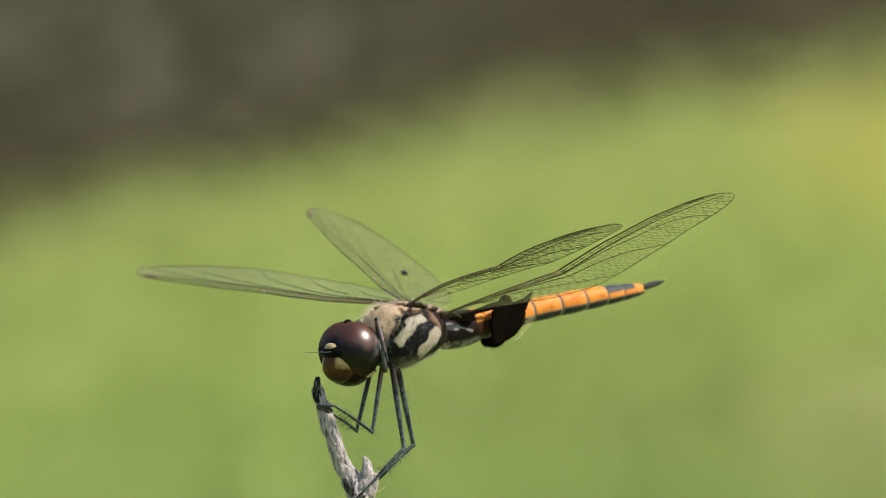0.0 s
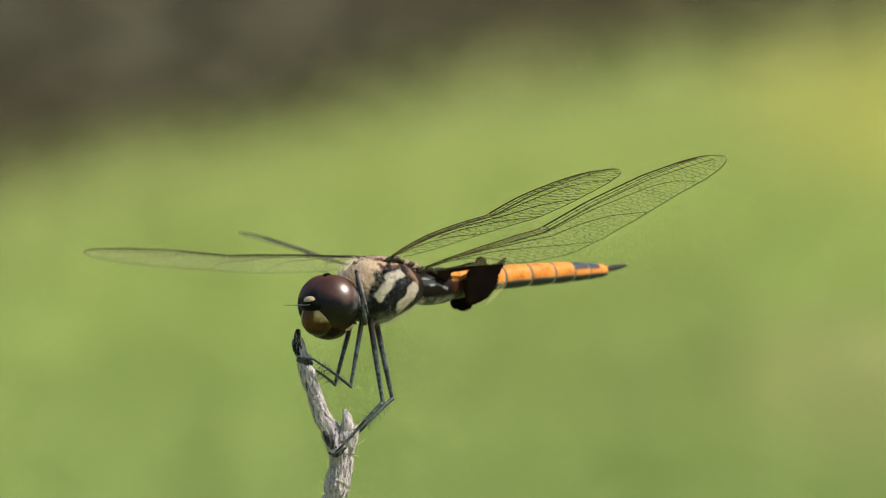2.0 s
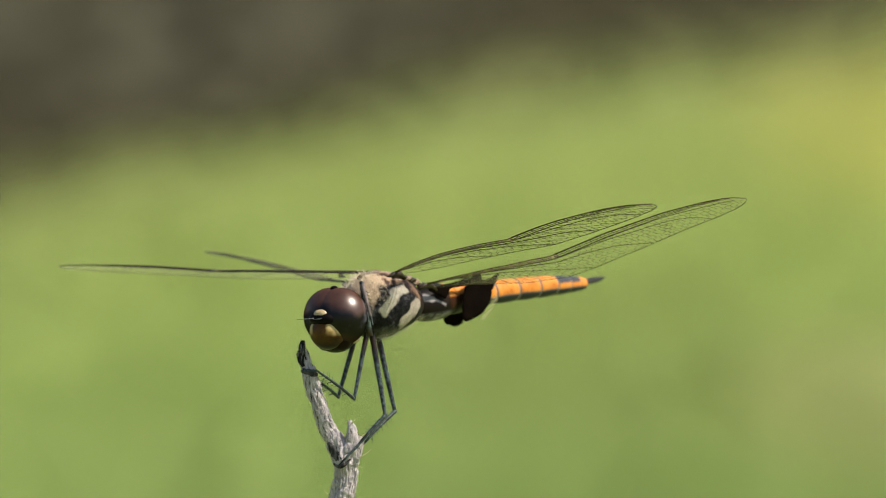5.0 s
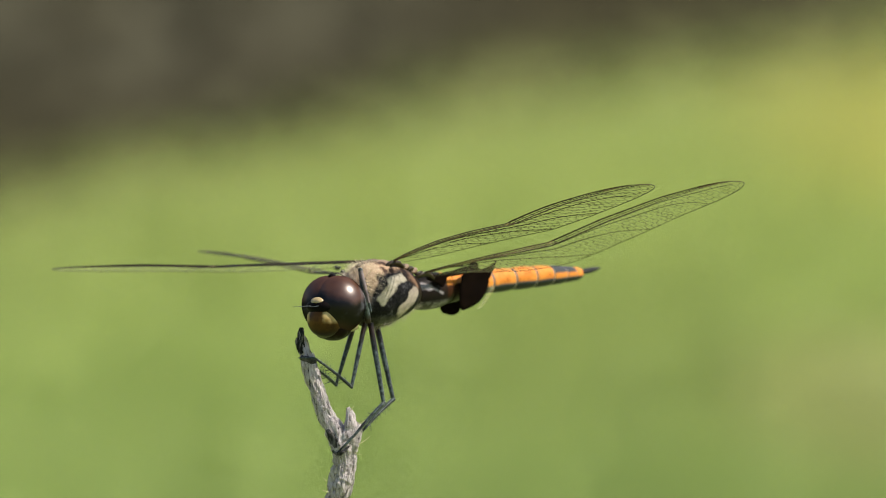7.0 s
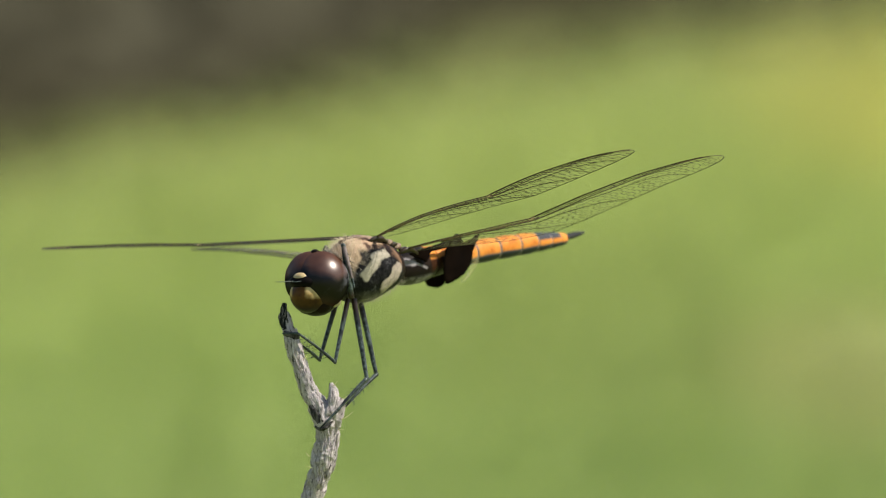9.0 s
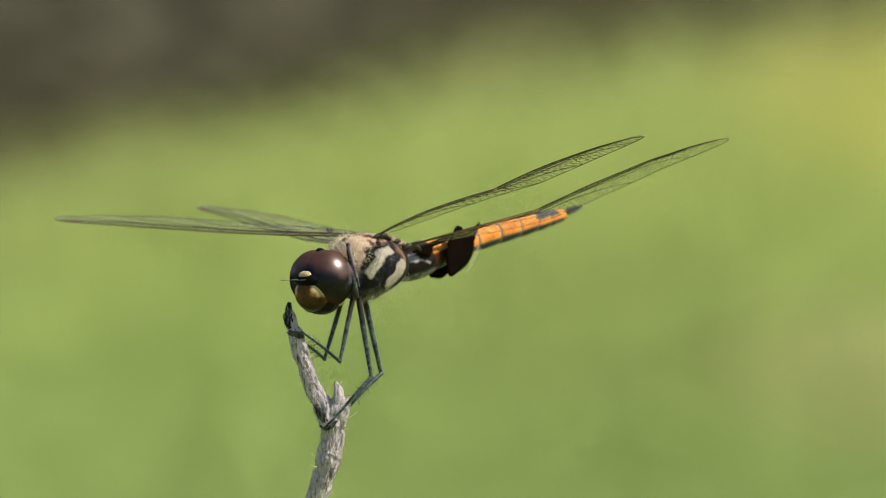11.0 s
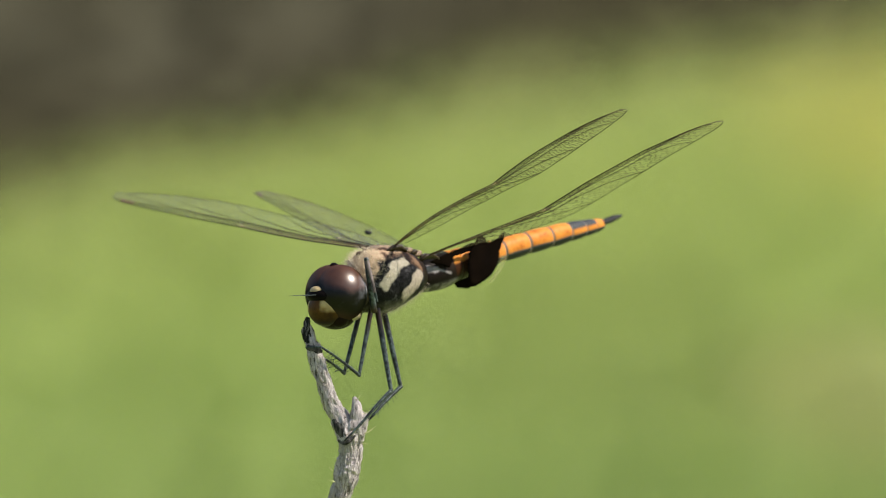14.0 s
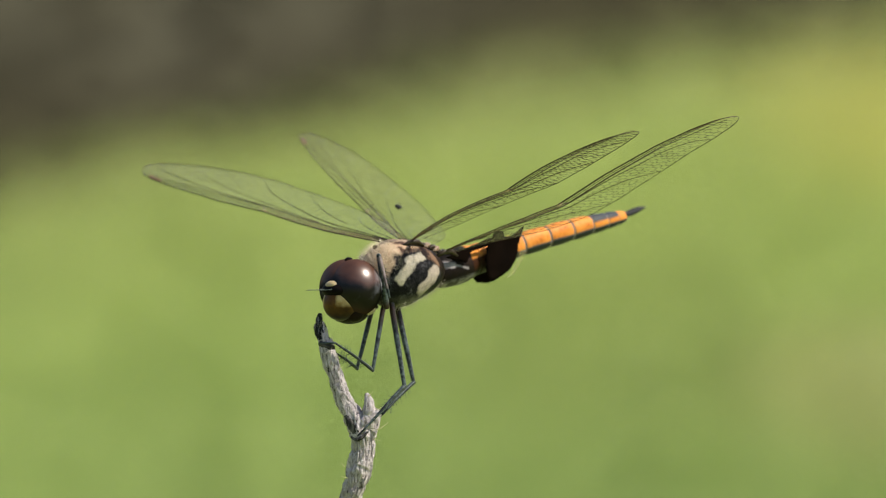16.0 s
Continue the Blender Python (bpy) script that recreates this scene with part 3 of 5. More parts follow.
# ---- dragonfly ----
def hairs(bm, count, pick, length, width, seed):
    """Fine tapered hairs, each from a place and a direction that pick() gives."""
    rnd = random.Random(seed)
    for _ in range(count):
        p, d = pick(rnd)
        l = rnd.uniform(0.5, 1.0) * length
        d = (d + Vector((rnd.gauss(0, 0.25), rnd.gauss(0, 0.25), rnd.gauss(0, 0.25)))).normalized()
        s = d.cross(Vector((rnd.uniform(-1, 1), rnd.uniform(-1, 1), rnd.uniform(-1, 1)))).normalized() * width
        bend = Vector((rnd.gauss(0, 0.12), rnd.gauss(0, 0.12), rnd.gauss(0, 0.12))) * l
        a, b = bm.verts.new(p - s), bm.verts.new(p + s)
        c, e = bm.verts.new(p + d * l * 0.55 + s * 0.6), bm.verts.new(p + d * l * 0.55 - s * 0.6)
        f = bm.verts.new(p + d * l + bend)
        bm.faces.new((a, b, c, e))
        bm.faces.new((e, c, f))
    return bm


THORAX_ROWS = [(-4.2, 4.1, 1.0, 1.1), (-3.4, 4.3, 1.7, 2.0), (-2.4, 4.7, 2.5, 3.1), (-1.0, 4.9, 3.2, 3.9), (0.6, 4.8, 3.6, 4.2), (2.4, 4.75, 3.8, 4.15),
               (4.4, 4.8, 3.65, 3.6), (6.0, 4.75, 3.2, 3.05), (7.0, 4.7, 2.65, 2.55), (7.8, 4.6, 2.1, 2.1), (8.4, 4.5, 1.5, 1.5)]


def build_thorax(fly):
    rows = []
    for i in range(41):
        x = -4.2 + 12.6 * i / 40
        rows.append((x, *[curve([(r[0], r[k]) for r in THORAX_ROWS], x) for k in (1, 2, 3)]))
    bm = loft(bmesh.new(), rows, 36)
    for v in bm.verts:
        v.co += v.co.normalized() * 0.09 * MM * noise.noise(v.co * 900)
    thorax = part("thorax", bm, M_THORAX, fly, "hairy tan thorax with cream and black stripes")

    def on_skin(rnd, lo, hi, top):
        x = rnd.uniform(lo, hi)
        w, h, z = [curve([(r[0], r[k]) for r in THORAX_ROWS], x) for k in (2, 3, 1)]
        a = rnd.uniform(*top)
        n = Vector((-0.25, math.cos(a) / w, math.sin(a) / h)).normalized()
        return mm(x, w * math.cos(a) * 0.98, z + h * math.sin(a) * 0.98), n

    part("hair", hairs(bmesh.new(), 1500, lambda r: on_skin(r, -3.6, 0.5, (0.1, 3.04)), 1.4 * MM, 0.013 * MM, 1), M_HAIR, thorax, "fine tan hair", False)
    part("belly_hair", hairs(bmesh.new(), 750, lambda r: on_skin(r, 0.0, 9.0, (4.1, 5.2)), 1.3 * MM, 0.011 * MM, 2), M_HAIR_DULL, thorax, "fine pale hair", False)
    for x, z in ((3.4, 8.3), (8.7, 6.3)):
        for s in (-1, 1):
            bm = tube(bmesh.new(), [mm(x - 1.6, s * 1.7, z), mm(x - 0.5, s * 2.0, z + 0.4), mm(x + 0.6, s * 2.0, z + 0.3), mm(x + 1.8, s * 1.8, z - 0.4)],
                      [0.18 * MM, 0.38 * MM, 0.36 * MM, 0.15 * MM], 10, 0.3)
            part("wing_base", bm, M_VEIN, thorax)
    for k, (x, z, q) in enumerate(((4.4, 8.35, 0.40), (5.2, 8.15, 0.30), (6.0, 7.95, 0.42), (6.8, 7.6, 0.30), (7.5, 7.3, 0.38), (8.2, 7.0, 0.28))):
        for s in (-1, 1):
            knob = ellipsoid(bmesh.new(), mm(x, s * (0.95 + 0.30 * (k % 2)), z - 0.12), mm(q * 2.1, q * 1.5, q * 1.05), 16, 12)
            for v in knob.verts:
                v.co += Vector((0.25, 0.25, 0.30)) * MM * noise.noise(v.co * 1400 + Vector((k, s, 0)))
            part("wing_base", knob, M_VEIN if k % 2 else M_HINGE, thorax)
    ridge = tube(bmesh.new(), [mm(-1.5, 0, 8.6), mm(1.2, 0, 8.9), mm(3.6, 0, 8.5), mm(6.2, 0, 7.7), mm(8.8, 0, 7.0)],
                 [0.3 * MM, 0.5 * MM, 0.55 * MM, 0.5 * MM, 0.3 * MM], 10, 0.35)
    part("back_ridge", ridge, M_HINGE, thorax)
    return thorax


def build_head(fly):
    hx, hz = -2.45, -0.42
    head = part("head", ellipsoid(bmesh.new(), mm(hx + 0.1, 0, hz - 0.2), mm(2.7, 2.9, 3.2)), M_HEAD, fly, "rounded dark head with large eyes")
    for s in (-1, 1):
        bm = ellipsoid(bmesh.new(), mm(hx + 0.28, s * 0.82, hz + 0.42), mm(3.38, 3.45, 3.66), 48, 34)
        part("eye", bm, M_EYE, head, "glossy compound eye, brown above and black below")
        part("nape", ellipsoid(bmesh.new(), mm(hx + 1.45, s * 1.1, hz - 2.42), mm(1.45, 1.42, 0.76)), M_NAPE, head, "cream rear of the eye")
        pts = smooth_line([mm(hx - 3.3, s * 0.5, hz + 0.45), mm(hx - 4.4, s * 0.8, hz + 0.42), mm(hx - 6.4, s * 1.3, hz + 0.45)], 8)
        part("antenna", tube(bmesh.new(), pts, [MM * (0.10 - 0.009 * i) for i in range(9)], 6), M_LEG, head)
        part("mandible", ellipsoid(bmesh.new(), mm(hx - 0.35, s * 1.1, hz - 2.5), mm(1.5, 1.35, 1.4)), M_JAW, head, "dark amber jaw half")
        part("frons_spot", ellipsoid(bmesh.new(), mm(hx - 2.74, s * 0.16, hz + 0.90), mm(0.86, 0.95, 0.62), 20, 14), M_SPOT, head, "pale yellow spot")
    part("face", ellipsoid(bmesh.new(), mm(hx - 1.35, 0, hz - 1.35), mm(2.4, 2.45, 2.35), 36, 24), M_FACE, head, "amber-brown face")
    part("jaw", ellipsoid(bmesh.new(), mm(hx + 0.1, 0, hz - 2.3), mm(2.7, 2.4, 1.85)), M_JAW, head, "dark amber jaw")
    part("frons", ellipsoid(bmesh.new(), mm(hx - 2.35, 0, hz + 0.3), mm(1.42, 2.1, 1.05), 28, 18), M_HEAD, head)
    part("vertex", ellipsoid(bmesh.new(), mm(hx + 0.1, 0, hz + 3.85), mm(0.6, 0.6, 0.5), 14, 10), M_HEAD, head)

    part("neck", tube(bmesh.new(), [mm(-1.2, 0, -0.2), mm(0.2, 0, 0), mm(1.2, 0, 0.1)], [1.3 * MM, 1.0 * MM, 1.3 * MM], 14), M_HEAD, head)
    return head


ABDOMEN = [(-2.2, 1.6), (-1.0, 2.0), (0, 2.15), (1.5, 2.3), (3, 2.35), (5, 2.15), (8, 1.75), (12, 1.52), (18, 1.48), (22, 1.42), (25, 1.3), (28, 1.1), (30, 0.9), (31, 0.7)]
JOINTS = [5.2, 9.4, 13.2, 17.6, 21.6, 25.0, 27.7, 29.6, 31.0]


def build_abdomen(fly):
    def rows(a, b):
        out = []
        for i in range(13):
            f = i / 12
            x = a + (b - a) * f
            r = curve(ABDOMEN, x) * (0.90 + 0.12 * math.sin(math.pi * min(max(f, 0.0), 1.0)) ** 0.5)
            out.append((x, -0.0016 * (x - 15) ** 2 + 0.36 if x > 0 else 0.0, r * 0.92, r))
        return out

    abdomen = part("abdomen", loft(bmesh.new(), rows(-2.2, 5.3), 28), M_BASE, fly, "dark swollen base of the abdomen")
    mats = [M_SEG_LOW, M_SEG, M_SEG, M_SEG, M_SEG, M_SEG_DARK, M_SEG_DARK, M_SEG]
    for a, b, m in zip(JOINTS, JOINTS[1:], mats):
        part("segment", loft(bmesh.new(), rows(a - 0.05, b + 0.12), 28), m, abdomen, "orange segment with a blackish lower side")
    for s in (-1, 1):
        pts = smooth_line([mm(30.6, s * 0.35, 0.05), mm(32.0, s * 0.5, 0.15), mm(33.4, s * 0.45, 0.3), mm(34.6, s * 0.35, 0.4)], 8)
        part("cercus", tube(bmesh.new(), pts, [MM * r for r in (0.22, 0.26, 0.3, 0.32, 0.32, 0.3, 0.25, 0.17, 0.06)], 8), M_CERCUS, abdomen, "slender black tail appendage")
    return abdomen


FORE = dict(length=46.0, nodus=22.0, bend=[(0, 0), (3, 0.16), (6, 0.28), (10, 0.33), (14, 0.26), (18, 0.1), (22, -0.12), (27, 0.05), (33, 0.16), (40, 0.1), (44, -0.05), (46, -0.2)], stigma=(40.4, 43.0),
            lead=[(0, -0.3), (3, -1.0), (10, -1.9), (16, -1.95), (19.5, -1.75), (22, -1.55), (24.5, -1.95), (30, -2.7), (38, -2.8), (42, -2.5), (44.0, -1.95), (45.0, -1.3), (45.6, -0.7), (45.9, -0.1), (46, 0.45)],
            trail=[(0, 0.9), (1.5, 2.4), (5, 4.3), (12, 5.9), (20, 6.8), (28, 6.95), (34, 6.25), (39, 5.1), (42, 4.0), (44, 2.9), (45.2, 1.9), (45.8, 1.1), (46, 0.5)])
HIND = dict(length=43.0, droop=0.9, nodus=17.0, bend=[(0, 0), (4, -0.3), (8, -0.6), (12, -0.9), (17, -1.15), (24, -0.6), (33, -0.1), (39, -0.05), (43, -0.15)], stigma=(37.8, 40.2),
            lead=[(0, -0.5), (3, -1.1), (9, -1.7), (14, -1.75), (17, -1.45), (19.5, -1.8), (25, -2.7), (33, -3.1), (38, -2.85), (40.6, -2.3), (41.8, -1.6), (42.5, -0.9), (42.9, -0.15), (43, 0.45)],
            trail=[(0, 0.9), (1, 1.7), (3, 2.1), (5, 3.1), (8, 5.3), (11, 7.6), (15, 9.1), (21, 9.0), (27, 7.9), (33, 6.3), (38, 4.9), (40.4, 3.7), (41.8, 2.6), (42.5, 1.7), (42.9, 0.95), (43, 0.5)])


def wing_spot(w, x, v):
    """The place on the wing at x along the span and v from the leading (0) to the trailing edge (1)."""
    a, b = curve(w["lead"], x), curve(w["trail"], x)
    fold = 0.22 * (abs(((v * 9.0) % 2.0) - 1.0) - 0.5) * max(0.0, 1 - v * 1.4) * min(1.0, (w["length"] - x) / 12.0)
    sag = 0.0
    if "droop" in w:
        sag = -w["droop"] * max(0.0, (a + (b - a) * v) / 12.0) ** 1.2 * max(0.0, 1 - x / 14.0) ** 1.3
    return mm(x, a + (b - a) * v, fold + w["side"] * (sag + curve(w["bend"], x) + 0.25 * math.sin(v * 3.1)))


def ribs(lines, sides=3):
    """Thin prisms along lines of (points, radius at the start, radius at the end), as one mesh's data."""
    verts, faces = [], []
    for pts, r0, r1 in lines:
        start = len(verts)
        n = len(pts)
        for i, p in enumerate(pts):
            d = (pts[min(i + 1, n - 1)] - pts[max(i - 1, 0)])
            if d.length < 1e-9:
                d = Vector((1, 0, 0))
            d.normalize()
            s = d.cross(Vector((0, 0, 1))).normalized()
            u = s.cross(d)
            r = (r0 + (r1 - r0) * i / max(n - 1, 1)) * MM
            for k in range(sides):
                a = 2 * math.pi * k / sides + 0.5
                verts.append(p + s * math.cos(a) * r + u * math.sin(a) * r)
        for i in range(n - 1):
            for k in range(sides):
                a, b = start + i * sides + k, start + i * sides + (k + 1) % sides
                faces.append((a, b, b + sides, a + sides))
    return [tuple(v) for v in verts], faces


def raw_mesh(name, data, material):
    me = bpy.data.meshes.new(name)
    me.from_pydata(data[0], [], data[1])
    me.materials.append(material)
    return me


def wing_meshes(w, kind, seed):
    rnd = random.Random(seed)
    n, length = 80, w["length"]
    xs = [length * (1 - (1 - i / n) ** 1.9) for i in range(n + 1)]
    bm = bmesh.new()
    grid = [[bm.verts.new(wing_spot(w, x, j / 24)) for j in range(25)] for x in xs]
    for a, b in zip(grid, grid[1:]):
        for k in range(24):
            bm.faces.new((a[k], a[k + 1], b[k + 1], b[k]))
    sheet = finish(bm, kind, M_MEMBRANE_FAR if w["side"] < 0 else M_MEMBRANE if kind == "forewing" else M_MEMBRANE_HIND)
    span = lambda v, a=0.0, b=1.0, m=60: [wing_spot(w, length * (a + (b - a) * (1 - (1 - i / m) ** 1.6)), v) for i in range(m + 1)]
    nod = w["nodus"] / length
    near = w["side"] > 0
    # strong veins of the leading edge
    edge = [(span(0.0), 0.07 if near else 0.10, 0.045), (span(0.055, 0.0, nod, 24), 0.035, 0.03), (span(0.12, 0.0, 0.96), 0.06 if near else 0.085, 0.035),
            ([wing_spot(w, w["nodus"], 0.0), wing_spot(w, w["nodus"] + 0.4, 0.06), wing_spot(w, w["nodus"] + 0.9, 0.13)], 0.09, 0.07)]
    # long veins that run from the root and bend to the trailing edge, as places along the span and across the wing
    mains = [[(0.0, 0.12), (1.0, 0.12)],
             [(nod, 0.14), (0.7, 0.21), (0.87, 0.32), (0.965, 0.5)],
             [(0.28, 0.17), (0.5, 0.235), (0.68, 0.37), (0.80, 0.60), (0.86, 0.98)],
             [(0.0, 0.24), (0.25, 0.25), (0.42, 0.37), (0.55, 0.58), (0.66, 0.98)],
             [(0.20, 0.40), (0.30, 0.50), (0.40, 0.72), (0.48, 0.98)] if kind == "forewing" else [(0.10, 0.34), (0.24, 0.44), (0.36, 0.66), (0.46, 0.98)],
             [(0.0, 0.40), (0.12, 0.46), (0.19, 0.66), (0.25, 0.98)] if kind == "forewing" else [(0.0, 0.36), (0.10, 0.46), (0.17, 0.66), (0.215, 0.98)]]

    def across(line, f):
        """Where a long vein lies across the wing at f of the span, or nothing beyond its ends."""
        if not line[0][0] <= f <= line[-1][0]:
            return None
        return curve(line, f)

    long_veins = []
    for k, line in enumerate(mains[1:]):
        pts = smooth_line([(f, v, 0.0) for f, v in line], 30)
        r = (0.060 if near else 0.056) * (1.25 if k == 2 else 1.0)
        long_veins.append(([wing_spot(w, length * p.x, min(p.y, 1.0)) for p in pts], r, r * 0.6))
    trail = (span(1.0, 0.01, 1.0, 60), 0.036, 0.05)
    # the net: single ladders in narrow fields, staggered cells in wide ones
    cells = []
    thin = 0.033 if near else 0.024
    x, odd, last = 1.6, 0, {}
    while x < length * 0.99:
        f = x / length
        chord = curve(w["trail"], x) - curve(w["lead"], x)
        at = [0.0] + sorted(v for v in (across(line, f) for line in mains) if v is not None) + [1.0]
        step = 0.78 if f > nod else 1.0
        for va, vb in zip(at, at[1:]):
            wide = (vb - va) * chord
            if wide < 0.25 or (kind == "hindwing" and f < 0.2 and va > 0.3 and rnd.random() < 0.55):
                continue
            fine = thin * (0.8 + 0.2 * min(1.0, f / nod)) * (0.72 if va > 0.5 else 1.0)
            if va == 0.0:
                if odd % 2 == 0:
                    cells.append(([wing_spot(w, x, 0.0), wing_spot(w, x + 0.1, vb)], fine * 1.2, fine * 1.2))
                continue
            count = max(1, round(wide / (1.35 if va < 0.4 else 0.9)))
            slant = 0.10 * step * (1 if va < 0.3 else 1.8)
            gap = 0.13 / count
            ends = []
            for r in range(count):
                a, b = r / count + (gap if r else 0.0), (r + 1) / count - (gap if r + 1 < count else 0.0)
                j = x + rnd.uniform(-0.10, 0.10) * step + (0.5 * step if r % 2 else 0.0)
                p = wing_spot(w, min(j, length), va + (vb - va) * a)
                q = wing_spot(w, min(max(j + slant, 0.2), length), va + (vb - va) * b)
                cells.append(([p, q], fine, fine))
                ends.append((p, q))
            key = (round(va * 4), count)
            old = last.get(key)
            for r in range(1, count):
                p, q = ends[r][0], ends[r - 1][1]
                cells.append(([q, p], fine * 0.6, fine * 0.6))
                if old and (old[0] == odd - 1):
                    cells.append(([old[1][r][0], q] if r % 2 else [old[1][r - 1][1], p], fine * 0.6, fine * 0.6))
            last[key] = (odd, ends)
        x += step * rnd.uniform(0.93, 1.07)
        odd += 1
    cells.append((span(0.0, nod * 1.04, 0.975, 40), 0.115 if near else 0.095, 0.06))
    cells.append((span(0.06, nod * 1.04, 0.93, 40), 0.05, 0.04))
    veins = raw_mesh("veins", ribs(cells + long_veins + [trail]), M_VEIN)
    leading = raw_mesh("leading_veins", ribs(edge, 6), M_COSTA if near else M_VEIN)
    pale = raw_mesh("root_veins", ribs([([p + mm(0, 0, 0.05) for p in span(v, 0.0, nod * 1.05, 20)], 0.06, 0.04) for v in (0.03, 0.085, 0.15)], 5), M_VEIN_PALE)
    bm = bmesh.new()
    a, b = w["stigma"]
    cols = [[bm.verts.new(wing_spot(w, a + (b - a) * i / 8, v) + mm(0, 0, z)) for v, z in ((0.02, 0.03), (0.08, 0.03), (0.08, -0.03), (0.02, -0.03))] for i in range(9)]
    for p, q in zip(cols, cols[1:]):
        for k in range(4):
            bm.faces.new((p[k], p[(k + 1) % 4], q[(k + 1) % 4], q[k]))
    stigma = finish(bm, "stigma", M_STIGMA)
    return sheet, veins, leading, pale, stigma


def lobe_mesh(name, outline, y, material, seed, thick=0.06):
    """A thin curled plate beside the abdomen, from its soft outline in millimetres along and above it."""
    rnd = random.Random(seed)
    ring = smooth_line([(x, 0, z) for x, z in outline + outline[:1]], 14 * len(outline))[:-1]
    mid = sum(ring, Vector()) / len(ring)
    bm = bmesh.new()
    layers = []
    for side in (-1, 1):
        rows = []
        for k in range(6):
            f = 1.0 - k / 6
            row = []
            for i, p in enumerate(ring):
                q = mid + (p - mid) * (f + (0.045 * noise.noise(Vector((i * 0.35, seed, 0.4))) + 0.04 * noise.noise(Vector((i * 1.3, seed, 2.4))) if k == 0 else 0.0))
                curl = 0.35 * noise.noise(Vector((q.x * 0.35, q.z * 0.35, seed))) - 0.02 * (q.z + 1.0) ** 2
                row.append(bm.verts.new(mm(q.x, y + curl + side * thick * (0.3 if k == 0 else 1.0), q.z)))
            rows.append(row)
        n = len(ring)
        for a, b in zip(rows, rows[1:]):
            for i in range(n):
                bm.faces.new((a[i], a[(i + 1) % n], b[(i + 1) % n], b[i]))
        bm.faces.new(rows[-1])
        layers.append(rows[0])
    for i in range(n):
        bm.faces.new((layers[0][i], layers[0][(i + 1) % n], layers[1][(i + 1) % n], layers[1][i]))
    return finish(bm, name, material)


# outlines of the blackish lobes and of their pale hems
NEAR_LOBE = [(5.46, 1.71), (6.46, 2.75), (7.52, 3.55), (8.60, 3.20), (9.00, 2.45), (10.30, 2.45), (12.10, 2.95), (11.01, 0.80),
             (10.33, -0.52), (9.01, -1.78), (7.36, -2.44), (5.57, -2.65), (4.88, -1.94), (5.15, 0.21)]
NEAR_HINGE = [(-1.35, 2.07), (0.92, 2.31), (3.75, 2.58), (6.21, 2.88), (7.31, 2.64), (6.51, 1.98), (4.62, 1.85), (2.92, 1.71),
              (2.08, 0.62), (1.10, 1.14), (-0.09, 1.53)]
NEAR_HEM = [(8.97, -2.14), (10.30, -0.81), (11.22, 0.13), (11.85, -0.22), (11.31, -1.04), (10.31, -1.82), (9.12, -2.52), (7.98, -2.71)]
FAR_LOBE = [(6.35, -1.34), (7.22, 0.03), (10.03, 0.01), (10.50, -1.65), (10.25, -2.70), (9.80, -3.35), (8.70, -3.55), (7.55, -3.30), (6.75, -2.80)]


FORE_R, HIND_R = dict(FORE, side=-1, bend=[(0, 0), (6, -0.08), (12, -0.18), (22, -0.25), (27, -0.1), (33, 0.05), (46, 0)]), dict(HIND, side=-1)
FORE["side"] = HIND["side"] = 1
WINGS = {}
for key, w, kind, seed in (("LF", FORE, "forewing", 5), ("LH", HIND, "hindwing", 6), ("RF", FORE_R, "forewing", 7), ("RH", HIND_R, "hindwing", 8)):
    WINGS[key] = [kind, *wing_meshes(w, kind, seed)]


def build_wing(fly, key):
    kind, sheet, veins, leading, pale, stigma = WINGS[key]
    wing = new(kind, sheet)
    wing.parent = fly
    tagged(wing, "clear net-veined %s" % kind)
    for name, me, label in (("vein_net", veins, "fine dark net of veins"), ("leading_edge", leading, ""), ("root_ridge", pale, "tan root veins"),
                            ("stigma", stigma, "rust-brown wing mark")):
        ob = new(name, me)
        ob.parent = wing
        tagged(ob, label)
    x = FORE["nodus"] if kind == "forewing" else HIND["nodus"]
    w = {"LF": FORE, "LH": HIND, "RF": FORE_R, "RH": HIND_R}[key]
    # the knot's glint is put into its pale cream colour
    part("nodus", ellipsoid(bmesh.new(), wing_spot(w, x, 0.02), mm(0.34, 0.16, 0.14), 10, 8), M_SPOT, wing, "knot on the leading edge, pale for its glint")
    if key == "RH":
        part("speck", ellipsoid(bmesh.new(), mm(17.8, 3.2, 0.0), mm(0.5, 0.5, 0.3), 12, 8), M_CERCUS, wing, "dark speck")
    return wing


def build_lobe(fly, near):
    """The blackish lobe at the root of a hindwing, which hangs beside the abdomen."""
    lobe = new("root_lobe", lobe_mesh("root_lobe", NEAR_LOBE if near else FAR_LOBE, -2.6 if near else 2.2, M_PATCH, 1.5))
    lobe.parent = fly
    tagged(lobe, "blackish-brown lobe at the hindwing root")
    if near:
        for name, outline, material, label in (("hinge_patch", NEAR_HINGE, M_PATCH, ""), ("hem", NEAR_HEM, M_AMBER, "pale translucent hem")):
            ob = new(name, lobe_mesh(name, outline, -2.5, material, 3.5))
            ob.parent = lobe
            tagged(ob, label)
    return lobe


